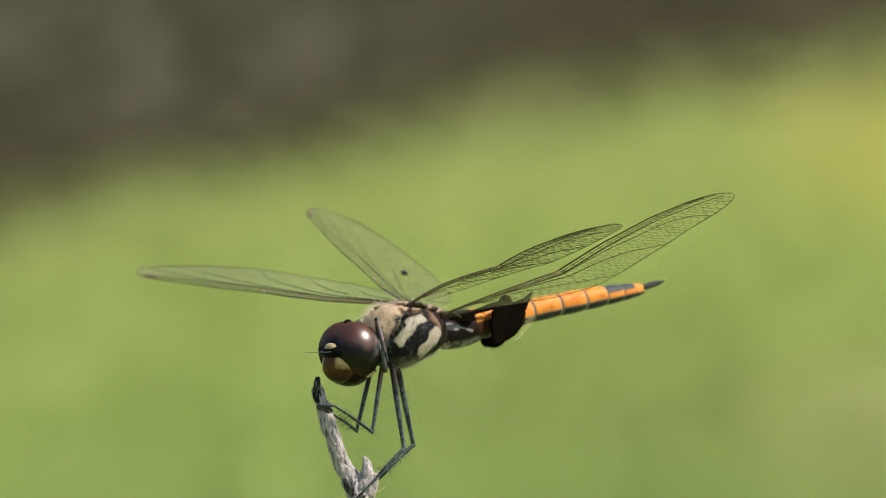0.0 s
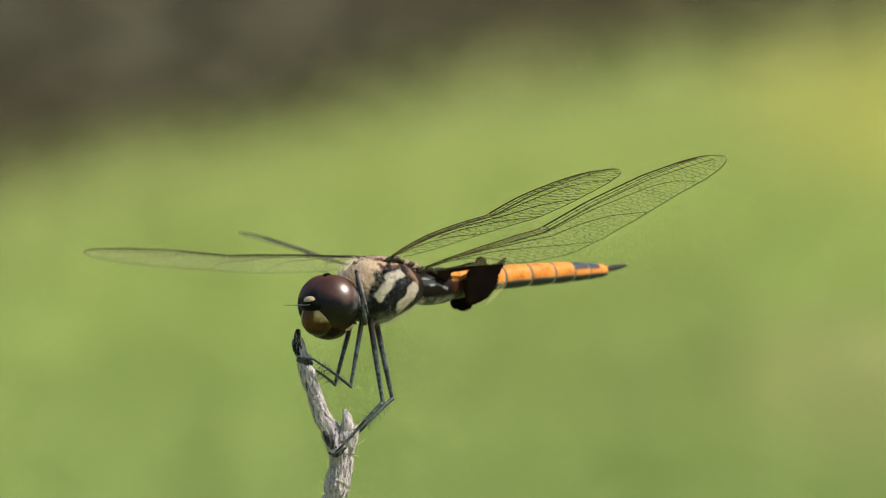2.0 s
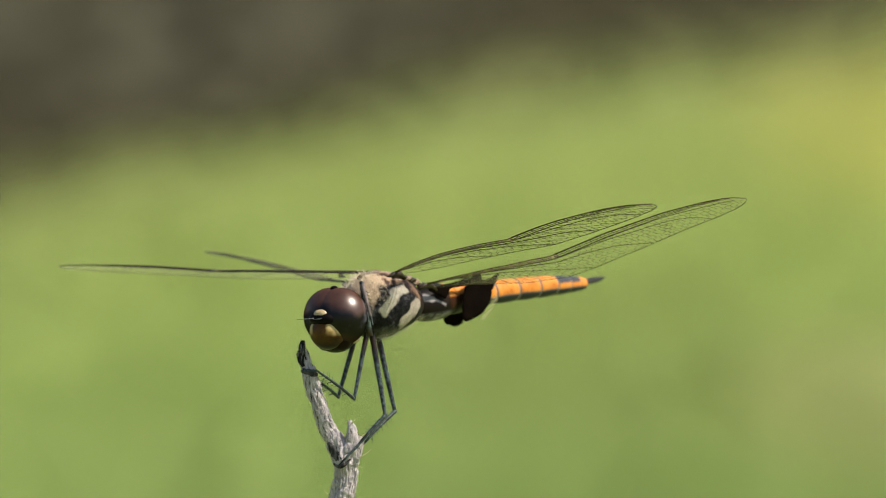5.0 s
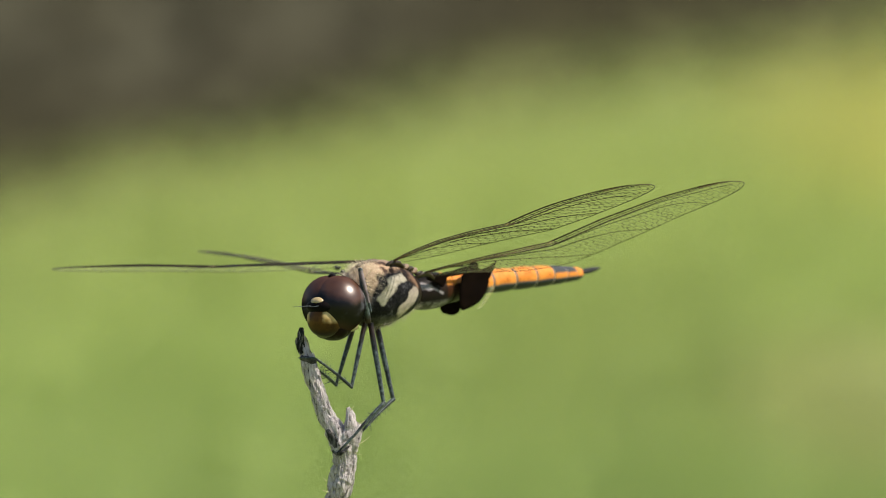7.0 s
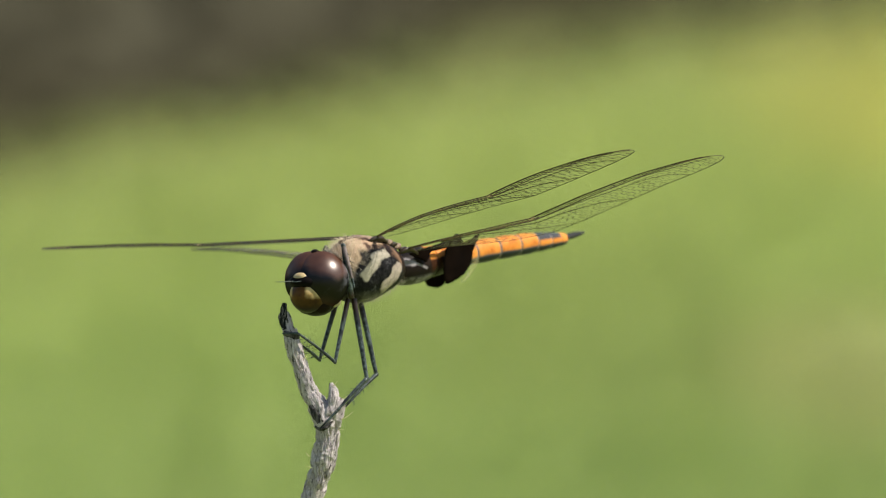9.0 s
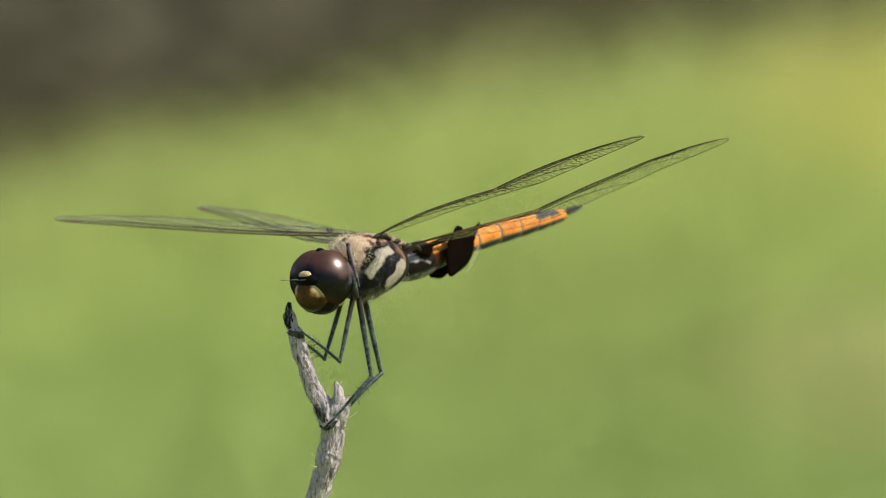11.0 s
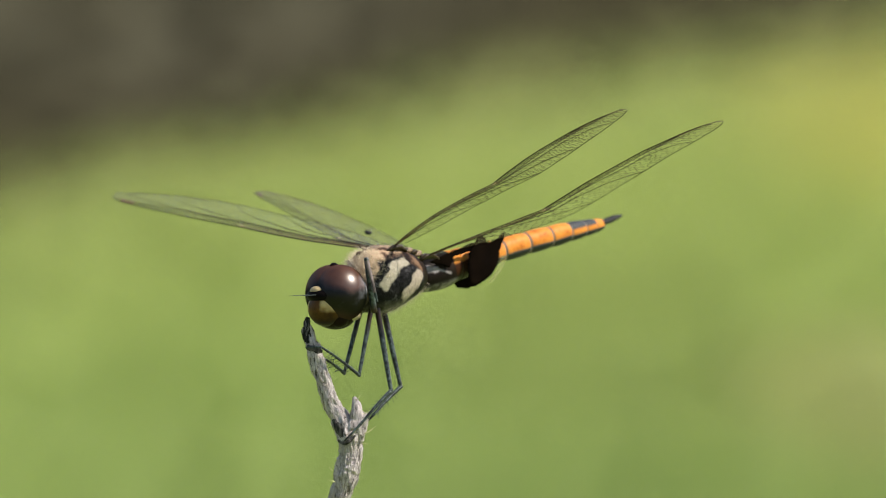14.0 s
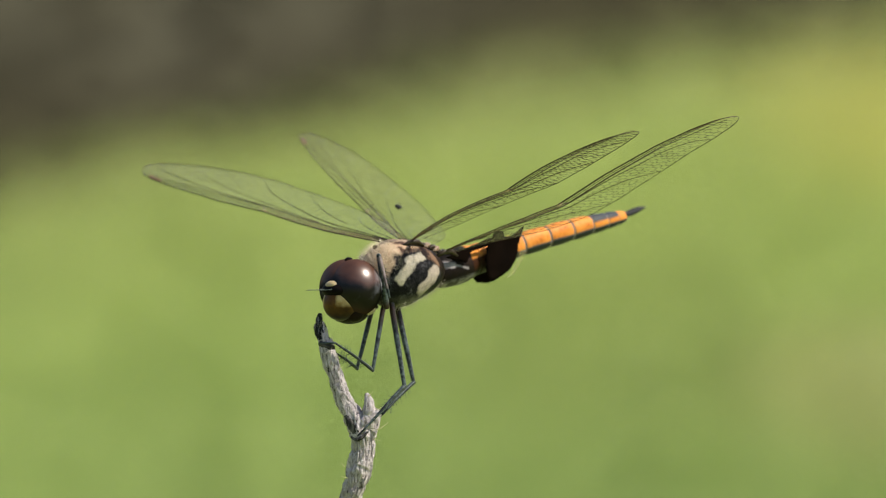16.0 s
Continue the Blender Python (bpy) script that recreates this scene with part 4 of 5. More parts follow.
def build_leg(fly, name, pts, radii, seed, label="", pale=False):
    """A jointed leg: thigh, spiny shin and clawed foot, each a piece."""
    a, b, c, d = [Vector(p) * MM for p in pts]
    r = [x * MM for x in radii]
    leg = part(name, tube(bmesh.new(), smooth_line([a, a.lerp(b, 0.35), a.lerp(b, 0.7), b], 16),
                          [r[0] * (1.0 + 0.18 * math.sin(math.pi * i / 16)) * (1 - 0.35 * i / 16) for i in range(17)], 12, 0.06), M_LEG, fly, label)
    joint = ellipsoid(bmesh.new(), b, (r[1] * 1.08,) * 3, 12, 8)
    part("knee", joint, M_LEG, leg)
    part("shin", tube(bmesh.new(), smooth_line([b, b.lerp(c, 0.5) + mm(0, 0, 0.12), c], 14), [r[1] * (1 - 0.4 * i / 14) for i in range(15)], 10, 0.06),
         M_LEG_PALE if pale else M_LEG, leg)
    e = c.lerp(d, 0.5)
    part("foot", tube(bmesh.new(), smooth_line([c, e, d], 10), [r[2] * (1 - 0.05 * i) for i in range(11)], 8), M_LEG, leg)
    rnd = random.Random(seed)
    along = (c - b).normalized()
    side = along.cross(Vector((0, 1, 0))).normalized()
    for f in range(3, 14):
        for s in (-1, 1):
            p = b.lerp(c, (f + rnd.uniform(-0.5, 0.5)) / 16)
            tipd = (side * s + along * rnd.uniform(0.4, 1.0) + Vector((0, rnd.uniform(-0.7, 0.7), 0))).normalized()
            part("spine", tube(bmesh.new(), [p, p + tipd * rnd.uniform(0.45, 1.05) * MM], [0.05 * MM, 0.015 * MM], 4), M_LEG, leg)
    return leg


def build_dragonfly():
    fly = new("dragonfly")
    fly.matrix_world = VIEW
    tagged(fly, "black and orange dragonfly with clear veined wings gripping a grey twig", "dragonfly")
    parts = dict(thorax=build_thorax(fly), head=build_head(fly), abdomen=build_abdomen(fly), LF=build_wing(fly, "LF"), LH=build_wing(fly, "LH"),
                 RF=build_wing(fly, "RF"), RH=build_wing(fly, "RH"), LP=build_lobe(fly, True), RP=build_lobe(fly, False))
    parts["middle"] = build_leg(fly, "middle_leg", [(-9.16, 3.04, -8.72), (-10.77, 0.20, -17.83), (-15.49, -1.60, -14.30), (-17.56, -1.20, -14.34)], (0.31, 0.23, 0.17), 1)
    parts["middle_far"] = build_leg(fly, "middle_leg", [(-10.43, 6.30, -8.73), (-12.77, 4.40, -17.66), (-15.36, 1.70, -15.69), (-16.59, 1.20, -14.80)], (0.31, 0.23, 0.17), 2)
    parts["hind"] = build_leg(fly, "hind_leg", [(-8.65, 3.26, -8.31), (-6.77, 1.20, -19.89), (-10.49, -1.20, -23.93), (-12.70, -1.90, -26.18)], (0.37, 0.29, 0.19), 3)
    parts["hind_far"] = build_leg(fly, "hind_leg", [(-8.03, 6.38, -8.35), (-5.59, 5.00, -19.44), (-9.29, 1.80, -23.21), (-11.15, 1.20, -24.95)], (0.37, 0.28, 0.19), 4)
    build_leg(fly, "front_leg", [(-8.90, 1.00, -9.94), (-9.90, -0.60, -3.28), (-8.80, -1.20, -7.42), (-8.50, -1.20, -8.60)], (0.40, 0.30, 0.20), 5,
              "folded front leg held behind the head", True)
    build_leg(fly, "front_leg", [(-10.35, 7.50, -9.99), (-12.16, 9.00, -3.52), (-11.07, 8.60, -7.48), (-10.78, 8.20, -9.27)], (0.42, 0.30, 0.20), 6,
              "folded front leg held behind the head", True)
    return parts


FLY = build_dragonfly()


# ---- movement ----
def motions():
    walk(FLY["thorax"], [
        (0, pose(-0.00799, 0.00460, -0.01028, -0.97, -7.28, 37.00)),
        (0.5, pose(-0.00799, 0.00460, -0.01024, -1.34, -7.71, 37.81)),
        (1, pose(-0.00813, 0.00460, -0.01043, -0.65, -6.79, 39.23)),
        (1.5, pose(-0.00831, 0.00460, -0.01054, 0.00, -6.00, 40.40)),
        (2, pose(-0.00831, 0.00460, -0.01061, -0.79, -6.92, 40.70)),
        (2.5, pose(-0.00849, 0.00460, -0.01072, -0.42, -6.47, 41.62)),
        (3, pose(-0.00846, 0.00460, -0.01082, 0.00, -6.00, 42.12)),
        (3.5, pose(-0.00849, 0.00460, -0.01104, 0.00, -6.00, 42.75)),
        (4, pose(-0.00872, 0.00460, -0.01093, 0.57, -5.43, 44.59)),
        (6.5, pose(-0.00868, 0.00460, -0.01126, 0.16, -5.85, 45.58)),
        (7, pose(-0.00875, 0.00460, -0.01126, 0.15, -5.86, 45.73)),
        (7.5, pose(-0.00864, 0.00460, -0.01122, 0.57, -5.43, 45.04)),
        (8, pose(-0.00857, 0.00460, -0.01119, 0.14, -5.85, 44.72)),
        (8.5, pose(-0.00857, 0.00460, -0.01112, 0.56, -5.44, 44.88)),
        (9, pose(-0.00868, 0.00460, -0.01129, 0.00, -6.00, 45.41)),
        (9.2, pose(-0.00868, 0.00460, -0.01127, -0.08, -6.08, 46.03)),
        (11.3, pose(-0.00868, 0.00460, -0.01103, -0.93, -6.89, 46.09)),
        (11.5, pose(-0.00868, 0.00460, -0.01101, -1.01, -6.98, 45.91)),
        (11.8, pose(-0.00901, 0.00460, -0.01092, -3.42, -9.24, 46.60)),
        (11.9, pose(-0.00846, 0.00460, -0.01103, -14.40, -8.54, 43.30)),
        (12, pose(-0.00851, 0.00460, -0.01100, -16.81, -9.09, 42.23)),
        (12.2, pose(-0.00818, 0.00460, -0.01094, -16.15, -8.52, 40.35)),
        (12.3, pose(-0.00837, 0.00460, -0.01092, -10.90, -8.17, 41.02)),
        (12.4, pose(-0.00829, 0.00460, -0.01090, -7.76, -9.04, 42.17)),
        (12.5, pose(-0.00839, 0.00460, -0.01082, -4.26, -8.54, 41.57)),
        (13, pose(-0.00864, 0.00460, -0.01079, -2.35, -8.67, 41.28)),
        (13.5, pose(-0.00864, 0.00460, -0.01075, -2.15, -8.40, 41.87)),
        (14, pose(-0.00864, 0.00460, -0.01082, -2.81, -9.12, 41.94)),
        (14.5, pose(-0.00853, 0.00460, -0.01049, -3.11, -9.63, 40.60)),
        (15, pose(-0.00849, 0.00460, -0.01039, -3.62, -10.19, 40.79)),
        (15.5, pose(-0.00839, 0.00460, -0.01064, -1.45, -7.63, 41.52)),
        (16, pose(-0.00835, 0.00460, -0.01054, -1.42, -7.67, 40.26)),
    ])
    walk(FLY["head"], [
        (0, pose(-0.01178, 0.00240, -0.00709, 0.00, -2.72, 44.95)),
        (0.5, pose(-0.01179, 0.00237, -0.00709, 0.00, -1.95, 43.28)),
        (1, pose(-0.01180, 0.00233, -0.00714, 0.00, -2.72, 45.91)),
        (1.5, pose(-0.01184, 0.00229, -0.00717, 0.00, -2.00, 45.00)),
        (2, pose(-0.01187, 0.00228, -0.00724, 0.00, -2.00, 44.24)),
        (2.5, pose(-0.01192, 0.00225, -0.00728, 0.00, -2.33, 44.28)),
        (3, pose(-0.01187, 0.00223, -0.00731, 0.00, -1.95, 43.28)),
        (3.5, pose(-0.01188, 0.00221, -0.00742, 0.00, -2.31, 44.24)),
        (4, pose(-0.01193, 0.00216, -0.00734, 0.00, -3.03, 54.98)),
        (6.5, pose(-0.01190, 0.00213, -0.00752, 0.00, -3.43, 54.01)),
        (7, pose(-0.01194, 0.00213, -0.00753, 0.00, -2.72, 52.40)),
        (7.5, pose(-0.01188, 0.00214, -0.00749, 0.00, -2.67, 53.96)),
        (8, pose(-0.01187, 0.00215, -0.00749, 0.00, -2.67, 53.31)),
        (8.5, pose(-0.01185, 0.00215, -0.00743, 0.00, -2.31, 53.96)),
        (9, pose(-0.01191, 0.00213, -0.00755, 0.00, -2.31, 51.64)),
        (9.2, pose(-0.01190, 0.00212, -0.00754, 0.00, -2.29, 51.71)),
        (11.3, pose(-0.01194, 0.00212, -0.00745, 0.00, -2.02, 52.46)),
        (11.5, pose(-0.01195, 0.00212, -0.00745, 0.00, -2.00, 52.53)),
        (11.8, pose(-0.01219, 0.00211, -0.00750, -8.00, -2.00, 23.00)),
        (11.9, pose(-0.01221, 0.00250, -0.00764, -15.00, 6.00, -1.00)),
        (12, pose(-0.01230, 0.00259, -0.00768, -15.00, 6.00, -1.00)),
        (12.2, pose(-0.01214, 0.00265, -0.00762, -15.00, 6.00, 1.00)),
        (12.3, pose(-0.01212, 0.00250, -0.00753, -10.00, 2.00, 23.00)),
        (12.4, pose(-0.01201, 0.00237, -0.00752, -4.00, -2.00, 33.00)),
        (12.5, pose(-0.01199, 0.00231, -0.00743, 0.00, -0.50, 41.80)),
        (13, pose(-0.01209, 0.00227, -0.00741, 0.00, -0.88, 40.07)),
        (13.5, pose(-0.01207, 0.00225, -0.00738, 0.00, -1.98, 42.04)),
        (14, pose(-0.01209, 0.00225, -0.00745, 0.00, -2.69, 41.09)),
        (14.5, pose(-0.01208, 0.00229, -0.00730, 0.00, -1.95, 41.09)),
        (15, pose(-0.01208, 0.00229, -0.00727, 0.00, -1.26, 39.41)),
        (15.5, pose(-0.01192, 0.00226, -0.00729, 0.00, -2.72, 44.54)),
        (16, pose(-0.01192, 0.00230, -0.00724, 0.00, -2.69, 44.54)),
    ])
    walk(FLY["abdomen"], [
        (0, pose(-0.00114, 0.01079, -0.00502, 0.00, -10.45, 34.28)),
        (0.5, pose(-0.00127, 0.01088, -0.00492, 0.00, -10.12, 35.37)),
        (1, pose(-0.00147, 0.01106, -0.00525, 0.00, -8.90, 37.52)),
        (1.5, pose(-0.00171, 0.01121, -0.00548, 0.00, -4.75, 39.29)),
        (2, pose(-0.00184, 0.01123, -0.00541, 0.00, -4.27, 39.58)),
        (2.5, pose(-0.00208, 0.01134, -0.00558, 0.00, -4.61, 40.97)),
        (3, pose(-0.00206, 0.01140, -0.00576, 0.00, -5.97, 41.74)),
        (3.5, pose(-0.00217, 0.01147, -0.00598, 0.00, -3.89, 42.64)),
        (4, pose(-0.00255, 0.01168, -0.00596, 0.00, -5.49, 45.35)),
        (6.5, pose(-0.00268, 0.01178, -0.00622, 0.00, -4.31, 46.70)),
        (7, pose(-0.00278, 0.01179, -0.00622, 0.00, -4.74, 46.92)),
        (7.5, pose(-0.00253, 0.01173, -0.00625, 0.00, -6.10, 46.00)),
        (8, pose(-0.00247, 0.01169, -0.00615, 0.00, -7.87, 45.47)),
        (8.5, pose(-0.00244, 0.01171, -0.00614, 0.00, -8.41, 45.77)),
        (9, pose(-0.00268, 0.01176, -0.00623, 0.00, -7.19, 46.44)),
        (9.2, pose(-0.00277, 0.01182, -0.00620, 0.00, -7.53, 47.32)),
        (11.3, pose(-0.00286, 0.01182, -0.00584, 0.00, -12.39, 47.26)),
        (11.5, pose(-0.00285, 0.01180, -0.00580, 0.00, -11.99, 46.99)),
        (11.8, pose(-0.00353, 0.01184, -0.00539, 0.00, -11.67, 47.49)),
        (11.9, pose(-0.00302, 0.01212, -0.00587, -6.00, -7.63, 44.69)),
        (12, pose(-0.00305, 0.01211, -0.00583, -7.00, -5.60, 43.30)),
        (12.2, pose(-0.00241, 0.01193, -0.00584, -7.00, -6.71, 41.01)),
        (12.3, pose(-0.00246, 0.01174, -0.00572, -4.50, -5.86, 41.07)),
        (12.4, pose(-0.00245, 0.01163, -0.00549, -2.50, -7.79, 42.35)),
        (12.5, pose(-0.00229, 0.01142, -0.00542, -1.00, -10.14, 40.97)),
        (13, pose(-0.00243, 0.01127, -0.00533, 0.00, -12.15, 40.11)),
        (13.5, pose(-0.00247, 0.01134, -0.00534, 0.00, -10.54, 41.00)),
        (14, pose(-0.00256, 0.01134, -0.00530, 0.00, -12.46, 40.96)),
        (14.5, pose(-0.00235, 0.01118, -0.00490, 0.00, -18.55, 38.97)),
        (15, pose(-0.00239, 0.01119, -0.00471, 0.00, -18.41, 39.12)),
        (15.5, pose(-0.00209, 0.01131, -0.00534, 0.00, -13.51, 40.64)),
        (16, pose(-0.00191, 0.01117, -0.00522, 0.00, -13.29, 38.85)),
    ])
    walk(FLY["LF"], [
        (0, pose(-0.00515, 0.00461, -0.00117, 4.66, -12.31, -56.95)),
        (0.5, pose(-0.00524, 0.00465, -0.00110, 6.81, -13.28, -56.93)),
        (1, pose(-0.00520, 0.00473, -0.00134, 1.51, -12.70, -55.27)),
        (1.5, pose(-0.00523, 0.00480, -0.00151, -3.34, -10.91, -53.78)),
        (2, pose(-0.00542, 0.00481, -0.00152, -0.91, -14.03, -52.20)),
        (2.5, pose(-0.00551, 0.00486, -0.00165, -2.46, -13.02, -51.50)),
        (3, pose(-0.00538, 0.00489, -0.00179, -3.94, -12.69, -51.04)),
        (3.5, pose(-0.00542, 0.00492, -0.00202, -3.14, -11.73, -50.42)),
        (4, pose(-0.00552, 0.00502, -0.00194, -2.99, -10.70, -47.24)),
        (6.5, pose(-0.00559, 0.00508, -0.00224, -4.79, -11.50, -45.03)),
        (7, pose(-0.00566, 0.00508, -0.00224, -4.04, -12.23, -45.18)),
        (7.5, pose(-0.00545, 0.00505, -0.00224, -3.12, -11.06, -45.97)),
        (8, pose(-0.00548, 0.00503, -0.00217, 0.07, -12.44, -46.28)),
        (8.5, pose(-0.00538, 0.00504, -0.00213, 1.33, -12.00, -46.25)),
        (9, pose(-0.00562, 0.00507, -0.00227, 1.10, -13.82, -45.65)),
        (9.2, pose(-0.00564, 0.00510, -0.00224, 2.56, -14.24, -46.07)),
        (11.3, pose(-0.00583, 0.00510, -0.00194, 5.96, -15.67, -43.42)),
        (11.5, pose(-0.00584, 0.00509, -0.00191, 6.12, -15.79, -43.54)),
        (11.8, pose(-0.00670, 0.00511, -0.00167, 6.28, -15.21, -43.15)),
        (11.9, pose(-0.00723, 0.00628, -0.00172, -1.30, -26.34, -54.10)),
        (12, pose(-0.00756, 0.00647, -0.00169, 0.76, -30.99, -53.23)),
        (12.2, pose(-0.00703, 0.00642, -0.00164, 4.70, -33.01, -55.59)),
        (12.3, pose(-0.00667, 0.00586, -0.00161, -2.00, -28.95, -53.06)),
        (12.4, pose(-0.00639, 0.00544, -0.00159, 2.67, -23.88, -50.69)),
        (12.5, pose(-0.00605, 0.00507, -0.00158, 6.40, -19.96, -50.48)),
        (13, pose(-0.00612, 0.00483, -0.00158, 8.58, -20.65, -50.19)),
        (13.5, pose(-0.00607, 0.00486, -0.00156, 7.44, -19.50, -49.52)),
        (14, pose(-0.00622, 0.00486, -0.00159, 10.46, -21.65, -49.13)),
        (14.5, pose(-0.00620, 0.00479, -0.00124, 14.85, -21.00, -51.28)),
        (15, pose(-0.00629, 0.00479, -0.00110, 18.38, -22.14, -52.21)),
        (15.5, pose(-0.00565, 0.00485, -0.00150, 8.54, -17.79, -49.82)),
        (16, pose(-0.00561, 0.00478, -0.00139, 7.23, -17.18, -52.01)),
    ])
    walk(FLY["LH"], [
        (0, pose(-0.00066, 0.00782, -0.00258, -8.76, -20.89, -28.89)),
        (0.5, pose(-0.00077, 0.00792, -0.00247, -8.34, -21.61, -29.02)),
        (1, pose(-0.00085, 0.00812, -0.00280, -11.96, -21.05, -26.17)),
        (1.5, pose(-0.00098, 0.00828, -0.00304, -19.08, -16.19, -25.58)),
        (2, pose(-0.00115, 0.00831, -0.00296, -16.15, -19.58, -22.59)),
        (2.5, pose(-0.00132, 0.00843, -0.00314, -16.91, -18.26, -21.89)),
        (3, pose(-0.00124, 0.00850, -0.00333, -16.34, -17.29, -22.15)),
        (3.5, pose(-0.00132, 0.00858, -0.00355, -13.82, -15.86, -21.23)),
        (4, pose(-0.00157, 0.00881, -0.00353, -12.26, -15.13, -16.21)),
        (6.5, pose(-0.00168, 0.00893, -0.00379, -14.10, -15.08, -14.06)),
        (7, pose(-0.00177, 0.00895, -0.00379, -14.04, -15.91, -13.56)),
        (7.5, pose(-0.00153, 0.00887, -0.00383, -11.63, -15.11, -15.61)),
        (8, pose(-0.00151, 0.00882, -0.00372, -9.54, -15.39, -17.00)),
        (8.5, pose(-0.00145, 0.00885, -0.00372, -7.18, -15.11, -17.14)),
        (9, pose(-0.00170, 0.00891, -0.00380, -8.72, -16.20, -16.27)),
        (9.2, pose(-0.00176, 0.00898, -0.00376, -7.90, -16.63, -15.96)),
        (11.3, pose(-0.00191, 0.00898, -0.00338, -5.06, -18.82, -10.89)),
        (11.5, pose(-0.00191, 0.00895, -0.00335, -4.83, -18.94, -11.50)),
        (11.8, pose(-0.00271, 0.00900, -0.00288, -4.48, -18.11, -10.62)),
        (11.9, pose(-0.00278, 0.00963, -0.00292, -20.33, -30.91, -18.75)),
        (12, pose(-0.00298, 0.00968, -0.00281, -19.21, -33.09, -18.10)),
        (12.2, pose(-0.00237, 0.00949, -0.00282, -10.83, -32.32, -25.19)),
        (12.3, pose(-0.00217, 0.00912, -0.00288, -9.53, -27.50, -25.54)),
        (12.4, pose(-0.00201, 0.00889, -0.00279, -7.79, -24.56, -23.05)),
        (12.5, pose(-0.00173, 0.00856, -0.00285, -1.26, -21.81, -23.83)),
        (13, pose(-0.00182, 0.00835, -0.00285, -2.60, -22.98, -22.47)),
        (13.5, pose(-0.00182, 0.00843, -0.00286, -3.97, -20.82, -23.06)),
        (14, pose(-0.00195, 0.00843, -0.00282, -2.06, -23.47, -21.52)),
        (14.5, pose(-0.00183, 0.00825, -0.00242, 1.10, -25.16, -23.55)),
        (15, pose(-0.00191, 0.00826, -0.00222, 2.15, -29.64, -21.01)),
        (15.5, pose(-0.00140, 0.00840, -0.00288, -5.97, -22.55, -20.62)),
        (16, pose(-0.00129, 0.00824, -0.00277, -6.27, -23.56, -22.75)),
    ])
    walk(FLY["RF"], [
        (0, pose(-0.00755, 0.00781, -0.00123, 167.07, -5.33, 137.29)),
        (0.5, pose(-0.00768, 0.00782, -0.00119, 174.07, -2.77, 138.45)),
        (1, pose(-0.00772, 0.00783, -0.00139, -170.81, -2.06, 141.16)),
        (1.5, pose(-0.00782, 0.00784, -0.00151, -160.30, -0.16, 145.39)),
        (2, pose(-0.00802, 0.00784, -0.00157, -163.41, -0.71, 144.66)),
        (2.5, pose(-0.00816, 0.00785, -0.00168, -163.68, 0.97, 146.88)),
        (3, pose(-0.00806, 0.00786, -0.00179, -168.18, -0.07, 146.57)),
        (3.5, pose(-0.00813, 0.00786, -0.00202, -161.42, 0.94, 149.00)),
        (4, pose(-0.00834, 0.00787, -0.00191, -173.18, -1.72, 150.69)),
        (6.5, pose(-0.00845, 0.00788, -0.00223, -171.82, 0.41, 154.12)),
        (7, pose(-0.00853, 0.00788, -0.00223, -174.74, 1.23, 154.19)),
        (7.5, pose(-0.00829, 0.00787, -0.00220, -178.28, -0.89, 152.45)),
        (8, pose(-0.00829, 0.00787, -0.00216, 178.01, -0.17, 151.27)),
        (8.5, pose(-0.00821, 0.00787, -0.00209, 174.59, -1.57, 151.10)),
        (9, pose(-0.00847, 0.00787, -0.00227, -178.89, 1.86, 152.38)),
        (9.2, pose(-0.00852, 0.00788, -0.00224, 177.60, 0.55, 150.21)),
        (11.3, pose(-0.00870, 0.00788, -0.00200, 171.19, -3.55, 149.25)),
        (11.5, pose(-0.00871, 0.00788, -0.00198, 169.77, -4.09, 149.53)),
        (11.8, pose(-0.00958, 0.00788, -0.00191, 173.63, -3.28, 148.47)),
        (11.9, pose(-0.00978, 0.00920, -0.00270, -166.30, 6.27, 138.89)),
        (12, pose(-0.00999, 0.00943, -0.00283, -166.51, 9.27, 139.32)),
        (12.2, pose(-0.00939, 0.00946, -0.00274, -169.78, 10.01, 137.90)),
        (12.3, pose(-0.00917, 0.00889, -0.00236, -174.42, 4.10, 138.27)),
        (12.4, pose(-0.00898, 0.00843, -0.00212, -168.13, -0.12, 140.91)),
        (12.5, pose(-0.00867, 0.00808, -0.00187, 177.14, -7.39, 139.07)),
        (13, pose(-0.00874, 0.00785, -0.00175, 173.87, -8.26, 138.03)),
        (13.5, pose(-0.00872, 0.00785, -0.00171, 175.55, -7.11, 139.46)),
        (14, pose(-0.00887, 0.00785, -0.00179, 170.70, -8.77, 138.64)),
        (14.5, pose(-0.00878, 0.00784, -0.00145, 166.57, -11.03, 136.74)),
        (15, pose(-0.00886, 0.00784, -0.00135, 166.24, -10.57, 136.52)),
        (15.5, pose(-0.00829, 0.00785, -0.00160, 163.46, -12.91, 137.08)),
        (16, pose(-0.00818, 0.00784, -0.00149, 163.19, -12.27, 136.32)),
    ])
